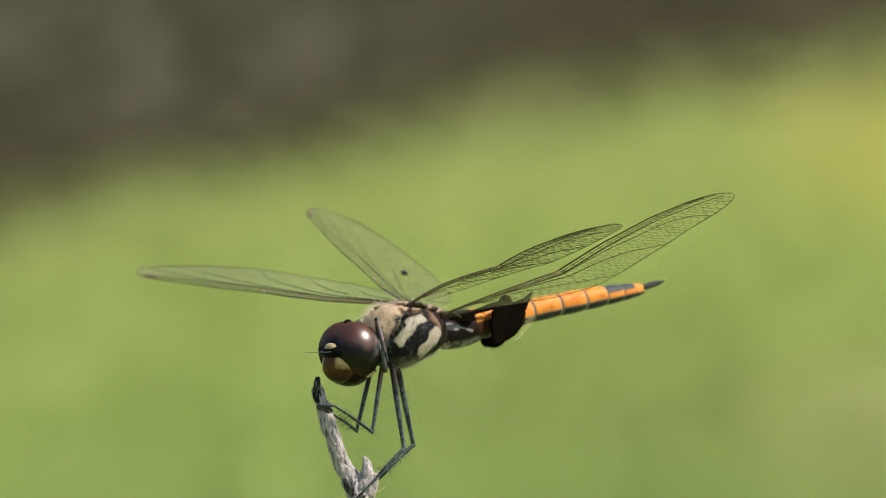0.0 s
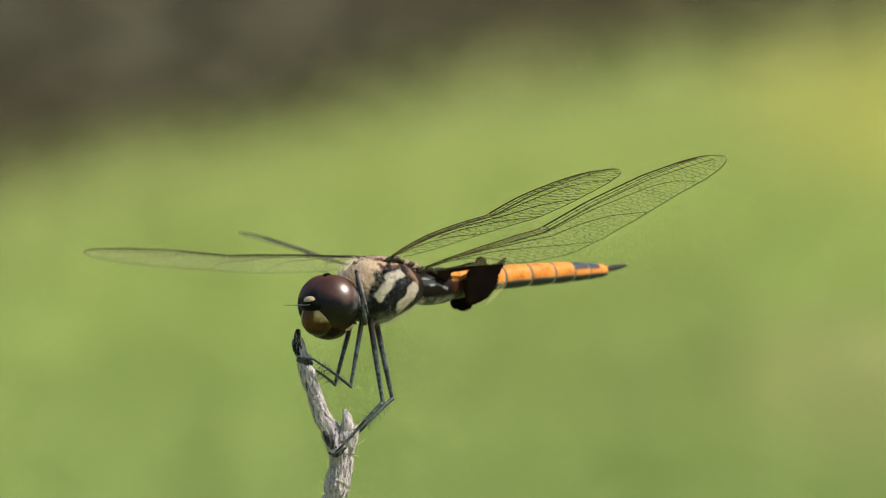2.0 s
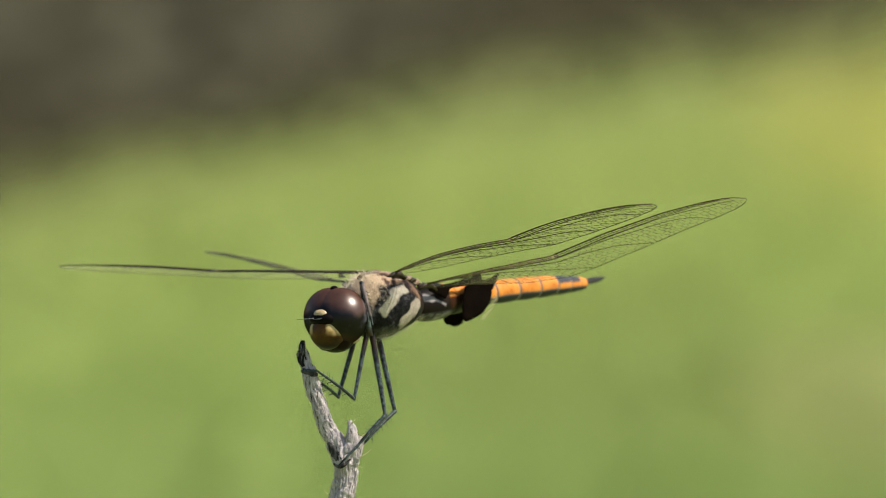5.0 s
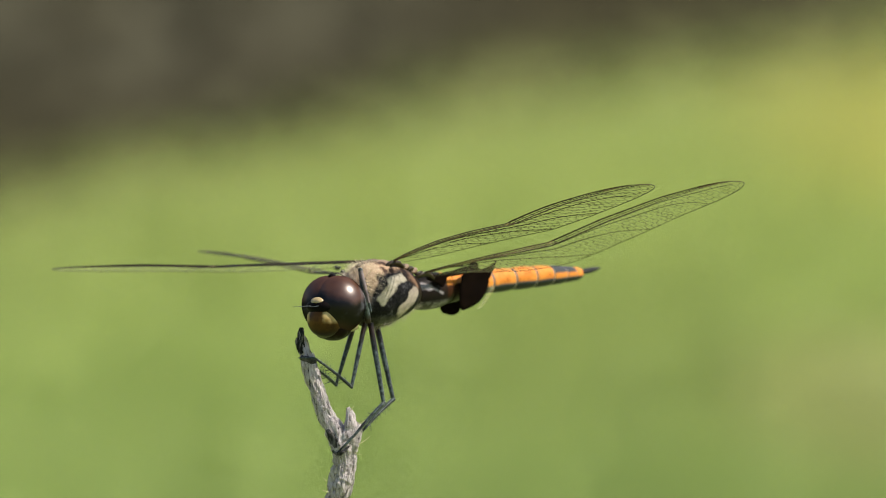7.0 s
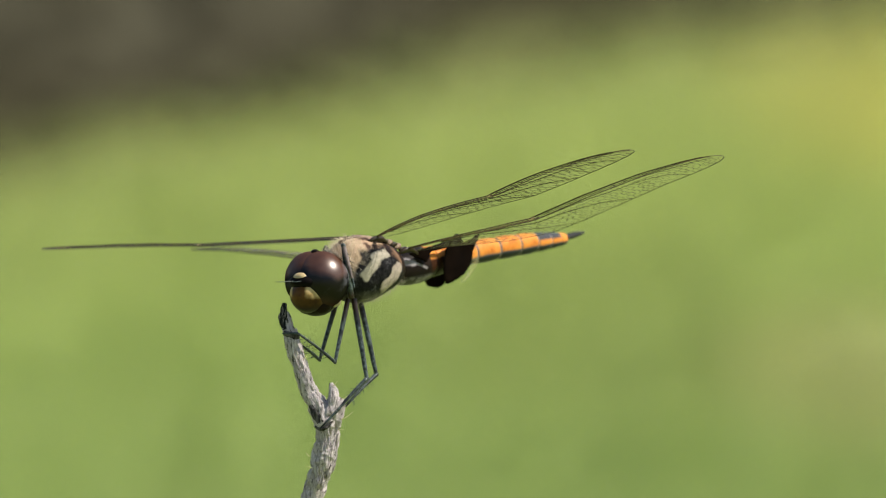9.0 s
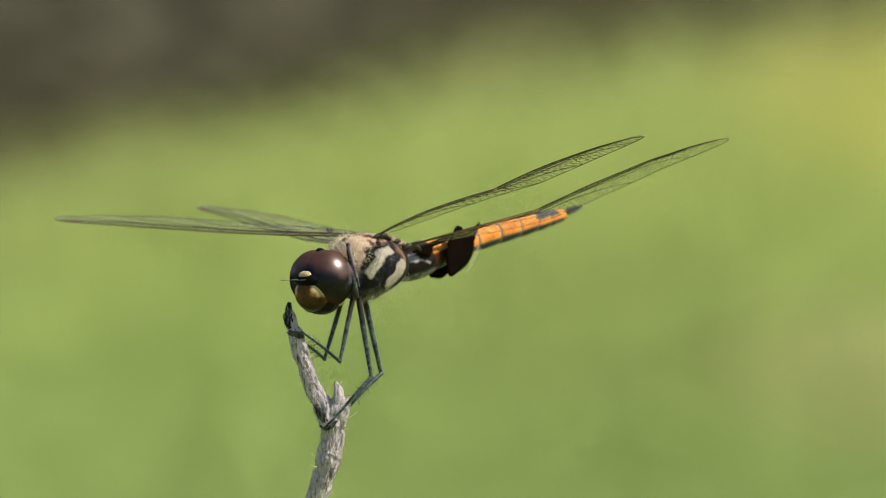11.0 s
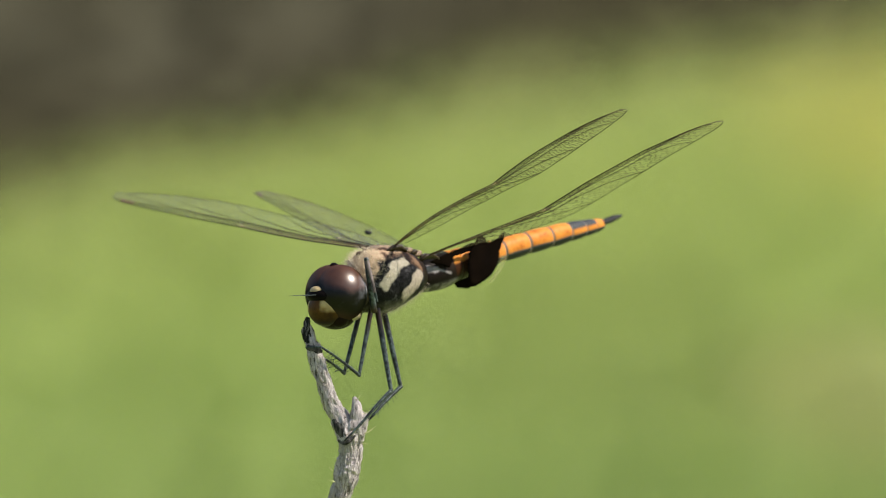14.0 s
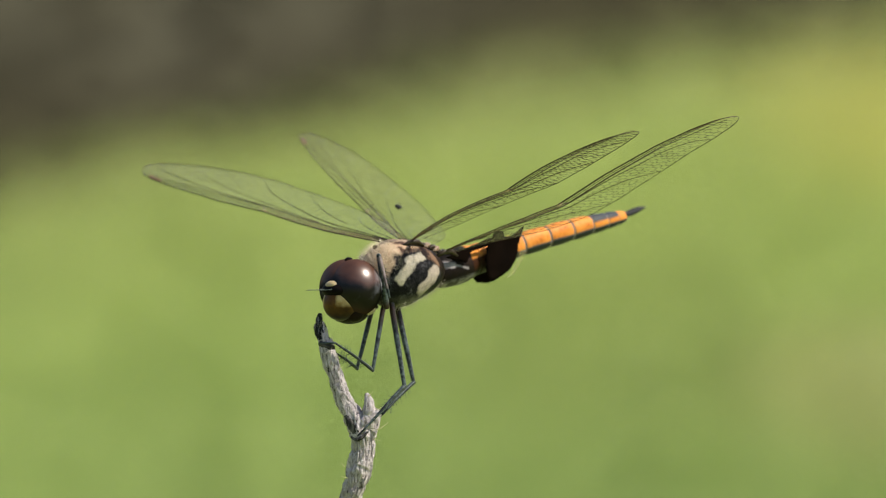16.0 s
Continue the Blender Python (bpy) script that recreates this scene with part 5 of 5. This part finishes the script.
    walk(FLY["RH"], [
        (0, pose(-0.00318, 0.01118, -0.00265, -171.38, -18.91, 111.61)),
        (0.5, pose(-0.00334, 0.01125, -0.00256, -164.68, -17.66, 111.72)),
        (1, pose(-0.00350, 0.01138, -0.00285, -156.08, -10.33, 115.28)),
        (1.5, pose(-0.00370, 0.01148, -0.00304, -158.87, -3.71, 121.01)),
        (2, pose(-0.00389, 0.01150, -0.00302, -163.50, -6.12, 119.57)),
        (2.5, pose(-0.00411, 0.01157, -0.00317, -164.72, -2.98, 122.29)),
        (3, pose(-0.00406, 0.01161, -0.00333, -168.97, -4.03, 122.26)),
        (3.5, pose(-0.00417, 0.01166, -0.00355, -165.61, -1.23, 123.98)),
        (4, pose(-0.00452, 0.01180, -0.00349, -169.86, -5.58, 125.34)),
        (6.5, pose(-0.00468, 0.01187, -0.00378, -170.44, -5.55, 127.32)),
        (7, pose(-0.00478, 0.01188, -0.00378, -172.53, -3.95, 127.49)),
        (7.5, pose(-0.00450, 0.01183, -0.00379, -174.86, -6.17, 126.53)),
        (8, pose(-0.00447, 0.01181, -0.00371, -179.40, -3.39, 126.93)),
        (8.5, pose(-0.00441, 0.01182, -0.00368, 177.67, -4.02, 126.12)),
        (9, pose(-0.00469, 0.01186, -0.00380, -178.26, -0.12, 125.46)),
        (9.2, pose(-0.00478, 0.01190, -0.00377, -179.58, -1.65, 124.86)),
        (11.3, pose(-0.00493, 0.01189, -0.00345, -178.74, -8.23, 125.26)),
        (11.5, pose(-0.00492, 0.01188, -0.00342, -178.76, -8.89, 125.52)),
        (11.8, pose(-0.00573, 0.01190, -0.00313, -179.76, -7.11, 124.99)),
        (11.9, pose(-0.00545, 0.01269, -0.00395, -158.21, 7.24, 110.69)),
        (12, pose(-0.00554, 0.01279, -0.00401, -162.11, 11.04, 108.77)),
        (12.2, pose(-0.00485, 0.01268, -0.00398, -164.81, 11.19, 108.30)),
        (12.3, pose(-0.00479, 0.01230, -0.00367, -160.45, 4.93, 113.59)),
        (12.4, pose(-0.00474, 0.01203, -0.00335, -163.06, -1.09, 119.23)),
        (12.5, pose(-0.00447, 0.01173, -0.00316, -169.40, -10.08, 117.72)),
        (13, pose(-0.00457, 0.01152, -0.00302, -171.55, -12.74, 116.10)),
        (13.5, pose(-0.00460, 0.01157, -0.00302, -173.27, -9.95, 118.40)),
        (14, pose(-0.00473, 0.01157, -0.00302, -173.17, -11.89, 117.25)),
        (14.5, pose(-0.00453, 0.01146, -0.00264, -174.26, -17.20, 115.33)),
        (15, pose(-0.00461, 0.01147, -0.00248, -173.07, -18.15, 113.69)),
        (15.5, pose(-0.00418, 0.01155, -0.00298, -170.85, -20.66, 113.93)),
        (16, pose(-0.00399, 0.01145, -0.00287, -169.49, -21.48, 112.71)),
    ])
    walk(FLY["LP"], [
        (0, pose(-0.00114, 0.01079, -0.00502, 0.00, -10.45, 34.28)),
        (0.5, pose(-0.00127, 0.01088, -0.00492, 0.00, -10.12, 35.37)),
        (1, pose(-0.00147, 0.01106, -0.00525, 0.00, -8.90, 37.52)),
        (1.5, pose(-0.00171, 0.01121, -0.00548, 0.00, -4.75, 39.29)),
        (2, pose(-0.00184, 0.01123, -0.00541, 0.00, -4.27, 39.58)),
        (2.5, pose(-0.00208, 0.01134, -0.00558, 0.00, -4.61, 40.97)),
        (3, pose(-0.00206, 0.01140, -0.00576, 0.00, -5.97, 41.74)),
        (3.5, pose(-0.00217, 0.01147, -0.00598, 0.00, -3.89, 42.64)),
        (4, pose(-0.00255, 0.01168, -0.00596, 0.00, -5.49, 45.35)),
        (6.5, pose(-0.00268, 0.01178, -0.00622, 0.00, -4.31, 46.70)),
        (7, pose(-0.00278, 0.01179, -0.00622, 0.00, -4.74, 46.92)),
        (7.5, pose(-0.00253, 0.01173, -0.00625, 0.00, -6.10, 46.00)),
        (8, pose(-0.00247, 0.01169, -0.00615, 0.00, -7.87, 45.47)),
        (8.5, pose(-0.00244, 0.01171, -0.00614, 0.00, -8.41, 45.77)),
        (9, pose(-0.00268, 0.01176, -0.00623, 0.00, -7.19, 46.44)),
        (9.2, pose(-0.00277, 0.01182, -0.00620, 0.00, -7.53, 47.32)),
        (11.3, pose(-0.00286, 0.01182, -0.00584, 0.00, -12.39, 47.26)),
        (11.5, pose(-0.00285, 0.01180, -0.00580, 0.00, -11.99, 46.99)),
        (11.8, pose(-0.00353, 0.01184, -0.00539, 0.00, -11.67, 47.49)),
        (11.9, pose(-0.00271, 0.01212, -0.00507, -6.00, -7.63, 44.69)),
        (12, pose(-0.00275, 0.01211, -0.00503, -7.00, -5.60, 43.30)),
        (12.2, pose(-0.00211, 0.01193, -0.00504, -7.00, -6.71, 41.01)),
        (12.3, pose(-0.00231, 0.01174, -0.00532, -4.50, -5.86, 41.07)),
        (12.4, pose(-0.00239, 0.01163, -0.00533, -2.50, -7.79, 42.35)),
        (12.5, pose(-0.00229, 0.01142, -0.00542, -1.00, -10.14, 40.97)),
        (13, pose(-0.00243, 0.01127, -0.00533, 0.00, -12.15, 40.11)),
        (13.5, pose(-0.00247, 0.01134, -0.00534, 0.00, -10.54, 41.00)),
        (14, pose(-0.00256, 0.01134, -0.00530, 0.00, -12.46, 40.96)),
        (14.5, pose(-0.00235, 0.01118, -0.00490, 0.00, -18.55, 38.97)),
        (15, pose(-0.00239, 0.01119, -0.00471, 0.00, -18.41, 39.12)),
        (15.5, pose(-0.00209, 0.01131, -0.00534, 0.00, -13.51, 40.64)),
        (16, pose(-0.00191, 0.01117, -0.00522, 0.00, -13.29, 38.85)),
    ])
    walk(FLY["RP"], [
        (0, pose(-0.00114, 0.01079, -0.00502, 0.00, -10.45, 34.28)),
        (0.5, pose(-0.00127, 0.01088, -0.00492, 0.00, -10.12, 35.37)),
        (1, pose(-0.00147, 0.01106, -0.00525, 0.00, -8.90, 37.52)),
        (1.5, pose(-0.00171, 0.01121, -0.00548, 0.00, -4.75, 39.29)),
        (2, pose(-0.00184, 0.01123, -0.00541, 0.00, -4.27, 39.58)),
        (2.5, pose(-0.00208, 0.01134, -0.00558, 0.00, -4.61, 40.97)),
        (3, pose(-0.00206, 0.01140, -0.00576, 0.00, -5.97, 41.74)),
        (3.5, pose(-0.00217, 0.01147, -0.00598, 0.00, -3.89, 42.64)),
        (4, pose(-0.00255, 0.01168, -0.00596, 0.00, -5.49, 45.35)),
        (6.5, pose(-0.00268, 0.01178, -0.00622, 0.00, -4.31, 46.70)),
        (7, pose(-0.00278, 0.01179, -0.00622, 0.00, -4.74, 46.92)),
        (7.5, pose(-0.00253, 0.01173, -0.00625, 0.00, -6.10, 46.00)),
        (8, pose(-0.00247, 0.01169, -0.00615, 0.00, -7.87, 45.47)),
        (8.5, pose(-0.00244, 0.01171, -0.00614, 0.00, -8.41, 45.77)),
        (9, pose(-0.00268, 0.01176, -0.00623, 0.00, -7.19, 46.44)),
        (9.2, pose(-0.00277, 0.01182, -0.00620, 0.00, -7.53, 47.32)),
        (11.3, pose(-0.00286, 0.01182, -0.00584, 0.00, -12.39, 47.26)),
        (11.5, pose(-0.00285, 0.01180, -0.00580, 0.00, -11.99, 46.99)),
        (11.8, pose(-0.00353, 0.01184, -0.00539, 0.00, -11.67, 47.49)),
        (11.9, pose(-0.00281, 0.01212, -0.00390, -50.00, 8.00, 44.69)),
        (12, pose(-0.00295, 0.01211, -0.00370, -60.00, 10.00, 43.30)),
        (12.2, pose(-0.00231, 0.01193, -0.00371, -58.00, 9.00, 41.01)),
        (12.3, pose(-0.00211, 0.01174, -0.00500, -25.00, 2.00, 41.07)),
        (12.4, pose(-0.00231, 0.01163, -0.00566, -2.50, -7.79, 42.35)),
        (12.5, pose(-0.00229, 0.01142, -0.00542, -1.00, -10.14, 40.97)),
        (13, pose(-0.00243, 0.01127, -0.00533, 0.00, -12.15, 40.11)),
        (13.5, pose(-0.00247, 0.01134, -0.00534, 0.00, -10.54, 41.00)),
        (14, pose(-0.00256, 0.01134, -0.00530, 0.00, -12.46, 40.96)),
        (14.5, pose(-0.00235, 0.01118, -0.00490, 0.00, -18.55, 38.97)),
        (15, pose(-0.00239, 0.01119, -0.00471, 0.00, -18.41, 39.12)),
        (15.5, pose(-0.00209, 0.01131, -0.00534, 0.00, -13.51, 40.64)),
        (16, pose(-0.00191, 0.01117, -0.00522, 0.00, -13.29, 38.85)),
    ])
    walk(FLY["middle"], [
        (0, pose(-0.00024, 0, 0.00060, 0, -1.78, 0)),
        (0.5, pose(-0.00042, 0, 0.00077, 0, -2.38, 0)),
        (1, pose(-0.00020, 0, 0.00045, 0, -1.30, 0)),
        (1.5, pose(-0.00008, 0, 0.00023, 0, -0.67, 0)),
        (2, pose(-0.00002, 0, 0.00014, 0, -0.35, 0)),
        (2.5, pose(-0.00006, 0, 0.00011, 0, -0.32, 0)),
        (3, pose(0.00012, 0, -0.00011, 0, 0.38, 0)),
        (3.5, pose(0.00019, 0, -0.00028, 0, 0.95, 0)),
        (4, pose(0.00001, 0, -0.00007, 0, 0.17, 0)),
        (6.5, pose(0.00030, 0, -0.00051, 0, 1.58, 0)),
        (7, pose(0.00028, 0, -0.00054, 0, 1.68, 0)),
        (7.5, pose(0.00028, 0, -0.00048, 0, 1.52, 0)),
        (8, pose(0.00032, 0, -0.00050, 0, 1.62, 0)),
        (8.5, pose(0.00022, 0, -0.00036, 0, 1.22, 0)),
        (9, pose(0.00025, 0, -0.00045, 0, 1.39, 0)),
        (9.2, pose(0.00025, 0, -0.00045, 0, 1.39, 0)),
        (11.3, pose(0.00026, 0, -0.00043, 0, 1.41, 0)),
        (11.5, pose(0.00027, 0, -0.00043, 0, 1.41, 0)),
        (11.8, pose(-0.00024, 0, 0.00013, 0, -0.60, 0)),
        (11.9, pose(-0.00041, 0, 0.00032, 0, -1.27, 0)),
        (12, pose(-0.00058, 0, 0.00049, 0, -1.94, 0)),
        (12.2, pose(-0.00033, 0, 0.00027, 0, -1.11, 0)),
        (12.3, pose(-0.00021, 0, 0.00015, 0, -0.71, 0)),
        (12.4, pose(-0.00008, 0, 0.00004, 0, -0.30, 0)),
        (12.5, pose(0.00003, 0, -0.00007, 0, 0.09, 0)),
        (13, pose(0.00002, 0, -0.00006, 0, 0.10, 0)),
        (13.5, pose(0.00003, 0, -0.00009, 0, 0.27, 0)),
        (14, pose(0.00004, 0, -0.00010, 0, 0.28, 0)),
        (14.5, pose(-0.00013, 0, 0.00018, 0, -0.59, 0)),
        (15, pose(-0.00034, 0, 0.00044, 0, -1.56, 0)),
        (15.5, pose(-0.00012, 0, 0.00020, 0, -0.63, 0)),
        (16, pose(-0.00009, 0, 0.00022, 0, -0.64, 0)),
    ])
    walk(FLY["middle_far"], [
        (0, pose(-0.00024, 0, 0.00060, 0, -1.74, 0)),
        (0.5, pose(-0.00040, 0, 0.00072, 0, -2.08, 0)),
        (1, pose(-0.00017, 0, 0.00044, 0, -1.18, 0)),
        (1.5, pose(-0.00006, 0, 0.00022, 0, -0.59, 0)),
        (2, pose(0.00005, 0, 0.00008, 0, -0.00, 0)),
        (2.5, pose(0.00000, 0, 0.00002, 0, 0.04, 0)),
        (3, pose(0.00020, 0, -0.00019, 0, 0.68, 0)),
        (3.5, pose(0.00018, 0, -0.00025, 0, 0.76, 0)),
        (4, pose(0.00008, 0, -0.00016, 0, 0.59, 0)),
        (6.5, pose(0.00039, 0, -0.00062, 0, 1.95, 0)),
        (7, pose(0.00037, 0, -0.00064, 0, 2.02, 0)),
        (7.5, pose(0.00043, 0, -0.00067, 0, 2.22, 0)),
        (8, pose(0.00039, 0, -0.00057, 0, 1.90, 0)),
        (8.5, pose(0.00033, 0, -0.00049, 0, 1.66, 0)),
        (9, pose(0.00028, 0, -0.00047, 0, 1.51, 0)),
        (9.2, pose(0.00028, 0, -0.00047, 0, 1.53, 0)),
        (11.3, pose(0.00035, 0, -0.00050, 0, 1.74, 0)),
        (11.5, pose(0.00035, 0, -0.00051, 0, 1.76, 0)),
        (11.8, pose(-0.00031, 0, 0.00017, 0, -0.84, 0)),
        (11.9, pose(-0.00053, 0, 0.00038, 0, -1.70, 0)),
        (12, pose(-0.00076, 0, 0.00059, 0, -2.55, 0)),
        (12.2, pose(-0.00048, 0, 0.00037, 0, -1.71, 0)),
        (12.3, pose(-0.00035, 0, 0.00026, 0, -1.30, 0)),
        (12.4, pose(-0.00021, 0, 0.00016, 0, -0.90, 0)),
        (12.5, pose(-0.00008, 0, 0.00005, 0, -0.50, 0)),
        (13, pose(-0.00003, 0, -0.00002, 0, -0.13, 0)),
        (13.5, pose(-0.00002, 0, -0.00002, 0, -0.10, 0)),
        (14, pose(-0.00007, 0, 0.00005, 0, -0.31, 0)),
        (14.5, pose(-0.00028, 0, 0.00036, 0, -1.29, 0)),
        (15, pose(-0.00053, 0, 0.00062, 0, -2.23, 0)),
        (15.5, pose(-0.00022, 0, 0.00031, 0, -0.96, 0)),
        (16, pose(-0.00009, 0, 0.00023, 0, -0.61, 0)),
    ])
    walk(FLY["hind"], [
        (0, pose(0.00060, 0, 0.00012, 0, 0.85, 0)),
        (0.5, pose(0.00044, 0, 0.00022, 0, 0.47, 0)),
        (1, pose(0.00041, 0, 0.00011, 0, 0.56, 0)),
        (1.5, pose(0.00031, 0, -0.00001, 0, 0.50, 0)),
        (2, pose(0.00029, 0, 0.00001, 0, 0.45, 0)),
        (2.5, pose(0.00013, 0, 0.00001, 0, 0.17, 0)),
        (3, pose(0.00020, 0, -0.00011, 0, 0.43, 0)),
        (3.5, pose(0.00011, 0, -0.00014, 0, 0.28, 0)),
        (4, pose(-0.00022, 0, -0.00006, 0, -0.25, 0)),
        (6.5, pose(-0.00017, 0, -0.00022, 0, -0.01, 0)),
        (7, pose(-0.00026, 0, -0.00019, 0, -0.21, 0)),
        (7.5, pose(-0.00019, 0, -0.00019, 0, -0.04, 0)),
        (8, pose(-0.00008, 0, -0.00020, 0, 0.14, 0)),
        (8.5, pose(-0.00010, 0, -0.00021, 0, 0.14, 0)),
        (9, pose(-0.00020, 0, -0.00019, 0, -0.07, 0)),
        (9.2, pose(-0.00020, 0, -0.00019, 0, -0.08, 0)),
        (11.3, pose(-0.00023, 0, -0.00014, 0, -0.12, 0)),
        (11.5, pose(-0.00023, 0, -0.00013, 0, -0.12, 0)),
        (11.8, pose(-0.00052, 0, 0.00017, 0, -1.13, 0)),
        (11.9, pose(-0.00061, 0, 0.00027, 0, -1.46, 0)),
        (12, pose(-0.00070, 0, 0.00036, 0, -1.78, 0)),
        (12.2, pose(-0.00043, 0, 0.00022, 0, -1.09, 0)),
        (12.3, pose(-0.00029, 0, 0.00014, 0, -0.75, 0)),
        (12.4, pose(-0.00015, 0, 0.00007, 0, -0.40, 0)),
        (12.5, pose(-0.00001, 0, -0.00001, 0, -0.05, 0)),
        (13, pose(-0.00003, 0, 0.00002, 0, -0.11, 0)),
        (13.5, pose(-0.00010, 0, 0.00004, 0, -0.23, 0)),
        (14, pose(-0.00012, 0, 0.00007, 0, -0.29, 0)),
        (14.5, pose(-0.00010, 0, 0.00022, 0, -0.39, 0)),
        (15, pose(-0.00017, 0, 0.00028, 0, -0.59, 0)),
        (15.5, pose(-0.00001, 0, 0.00010, 0, -0.09, 0)),
        (16, pose(0.00017, 0, 0.00010, 0, 0.18, 0)),
    ])
    walk(FLY["hind_far"], [
        (0, pose(0.00062, 0, 0.00012, 0, 0.93, 0)),
        (0.5, pose(0.00047, 0, 0.00022, 0, 0.53, 0)),
        (1, pose(0.00043, 0, 0.00011, 0, 0.62, 0)),
        (1.5, pose(0.00029, 0, 0.00003, 0, 0.45, 0)),
        (2, pose(0.00034, 0, -0.00003, 0, 0.60, 0)),
        (2.5, pose(0.00009, 0, 0.00002, 0, 0.13, 0)),
        (3, pose(0.00022, 0, -0.00011, 0, 0.49, 0)),
        (3.5, pose(0.00008, 0, -0.00014, 0, 0.27, 0)),
        (4, pose(-0.00021, 0, -0.00007, 0, -0.22, 0)),
        (6.5, pose(-0.00016, 0, -0.00023, 0, 0.03, 0)),
        (7, pose(-0.00021, 0, -0.00023, 0, -0.07, 0)),
        (7.5, pose(-0.00009, 0, -0.00025, 0, 0.15, 0)),
        (8, pose(-0.00002, 0, -0.00025, 0, 0.30, 0)),
        (8.5, pose(-0.00004, 0, -0.00022, 0, 0.25, 0)),
        (9, pose(-0.00018, 0, -0.00020, 0, -0.04, 0)),
        (9.2, pose(-0.00019, 0, -0.00019, 0, -0.05, 0)),
        (11.3, pose(-0.00021, 0, -0.00014, 0, -0.10, 0)),
        (11.5, pose(-0.00022, 0, -0.00014, 0, -0.10, 0)),
        (11.8, pose(-0.00073, 0, 0.00023, 0, -1.57, 0)),
        (11.9, pose(-0.00090, 0, 0.00035, 0, -2.04, 0)),
        (12, pose(-0.00106, 0, 0.00047, 0, -2.51, 0)),
        (12.2, pose(-0.00062, 0, 0.00028, 0, -1.51, 0)),
        (12.3, pose(-0.00041, 0, 0.00018, 0, -1.01, 0)),
        (12.4, pose(-0.00019, 0, 0.00008, 0, -0.51, 0)),
        (12.5, pose(0.00003, 0, -0.00002, 0, -0.01, 0)),
        (13, pose(-0.00003, 0, 0.00005, 0, -0.18, 0)),
        (13.5, pose(-0.00006, 0, 0.00000, 0, -0.14, 0)),
        (14, pose(-0.00008, 0, 0.00007, 0, -0.27, 0)),
        (14.5, pose(-0.00015, 0, 0.00026, 0, -0.56, 0)),
        (15, pose(-0.00021, 0, 0.00031, 0, -0.75, 0)),
        (15.5, pose(-0.00001, 0, 0.00009, 0, -0.09, 0)),
        (16, pose(0.00013, 0, 0.00011, 0, 0.14, 0)),
    ])


motions()
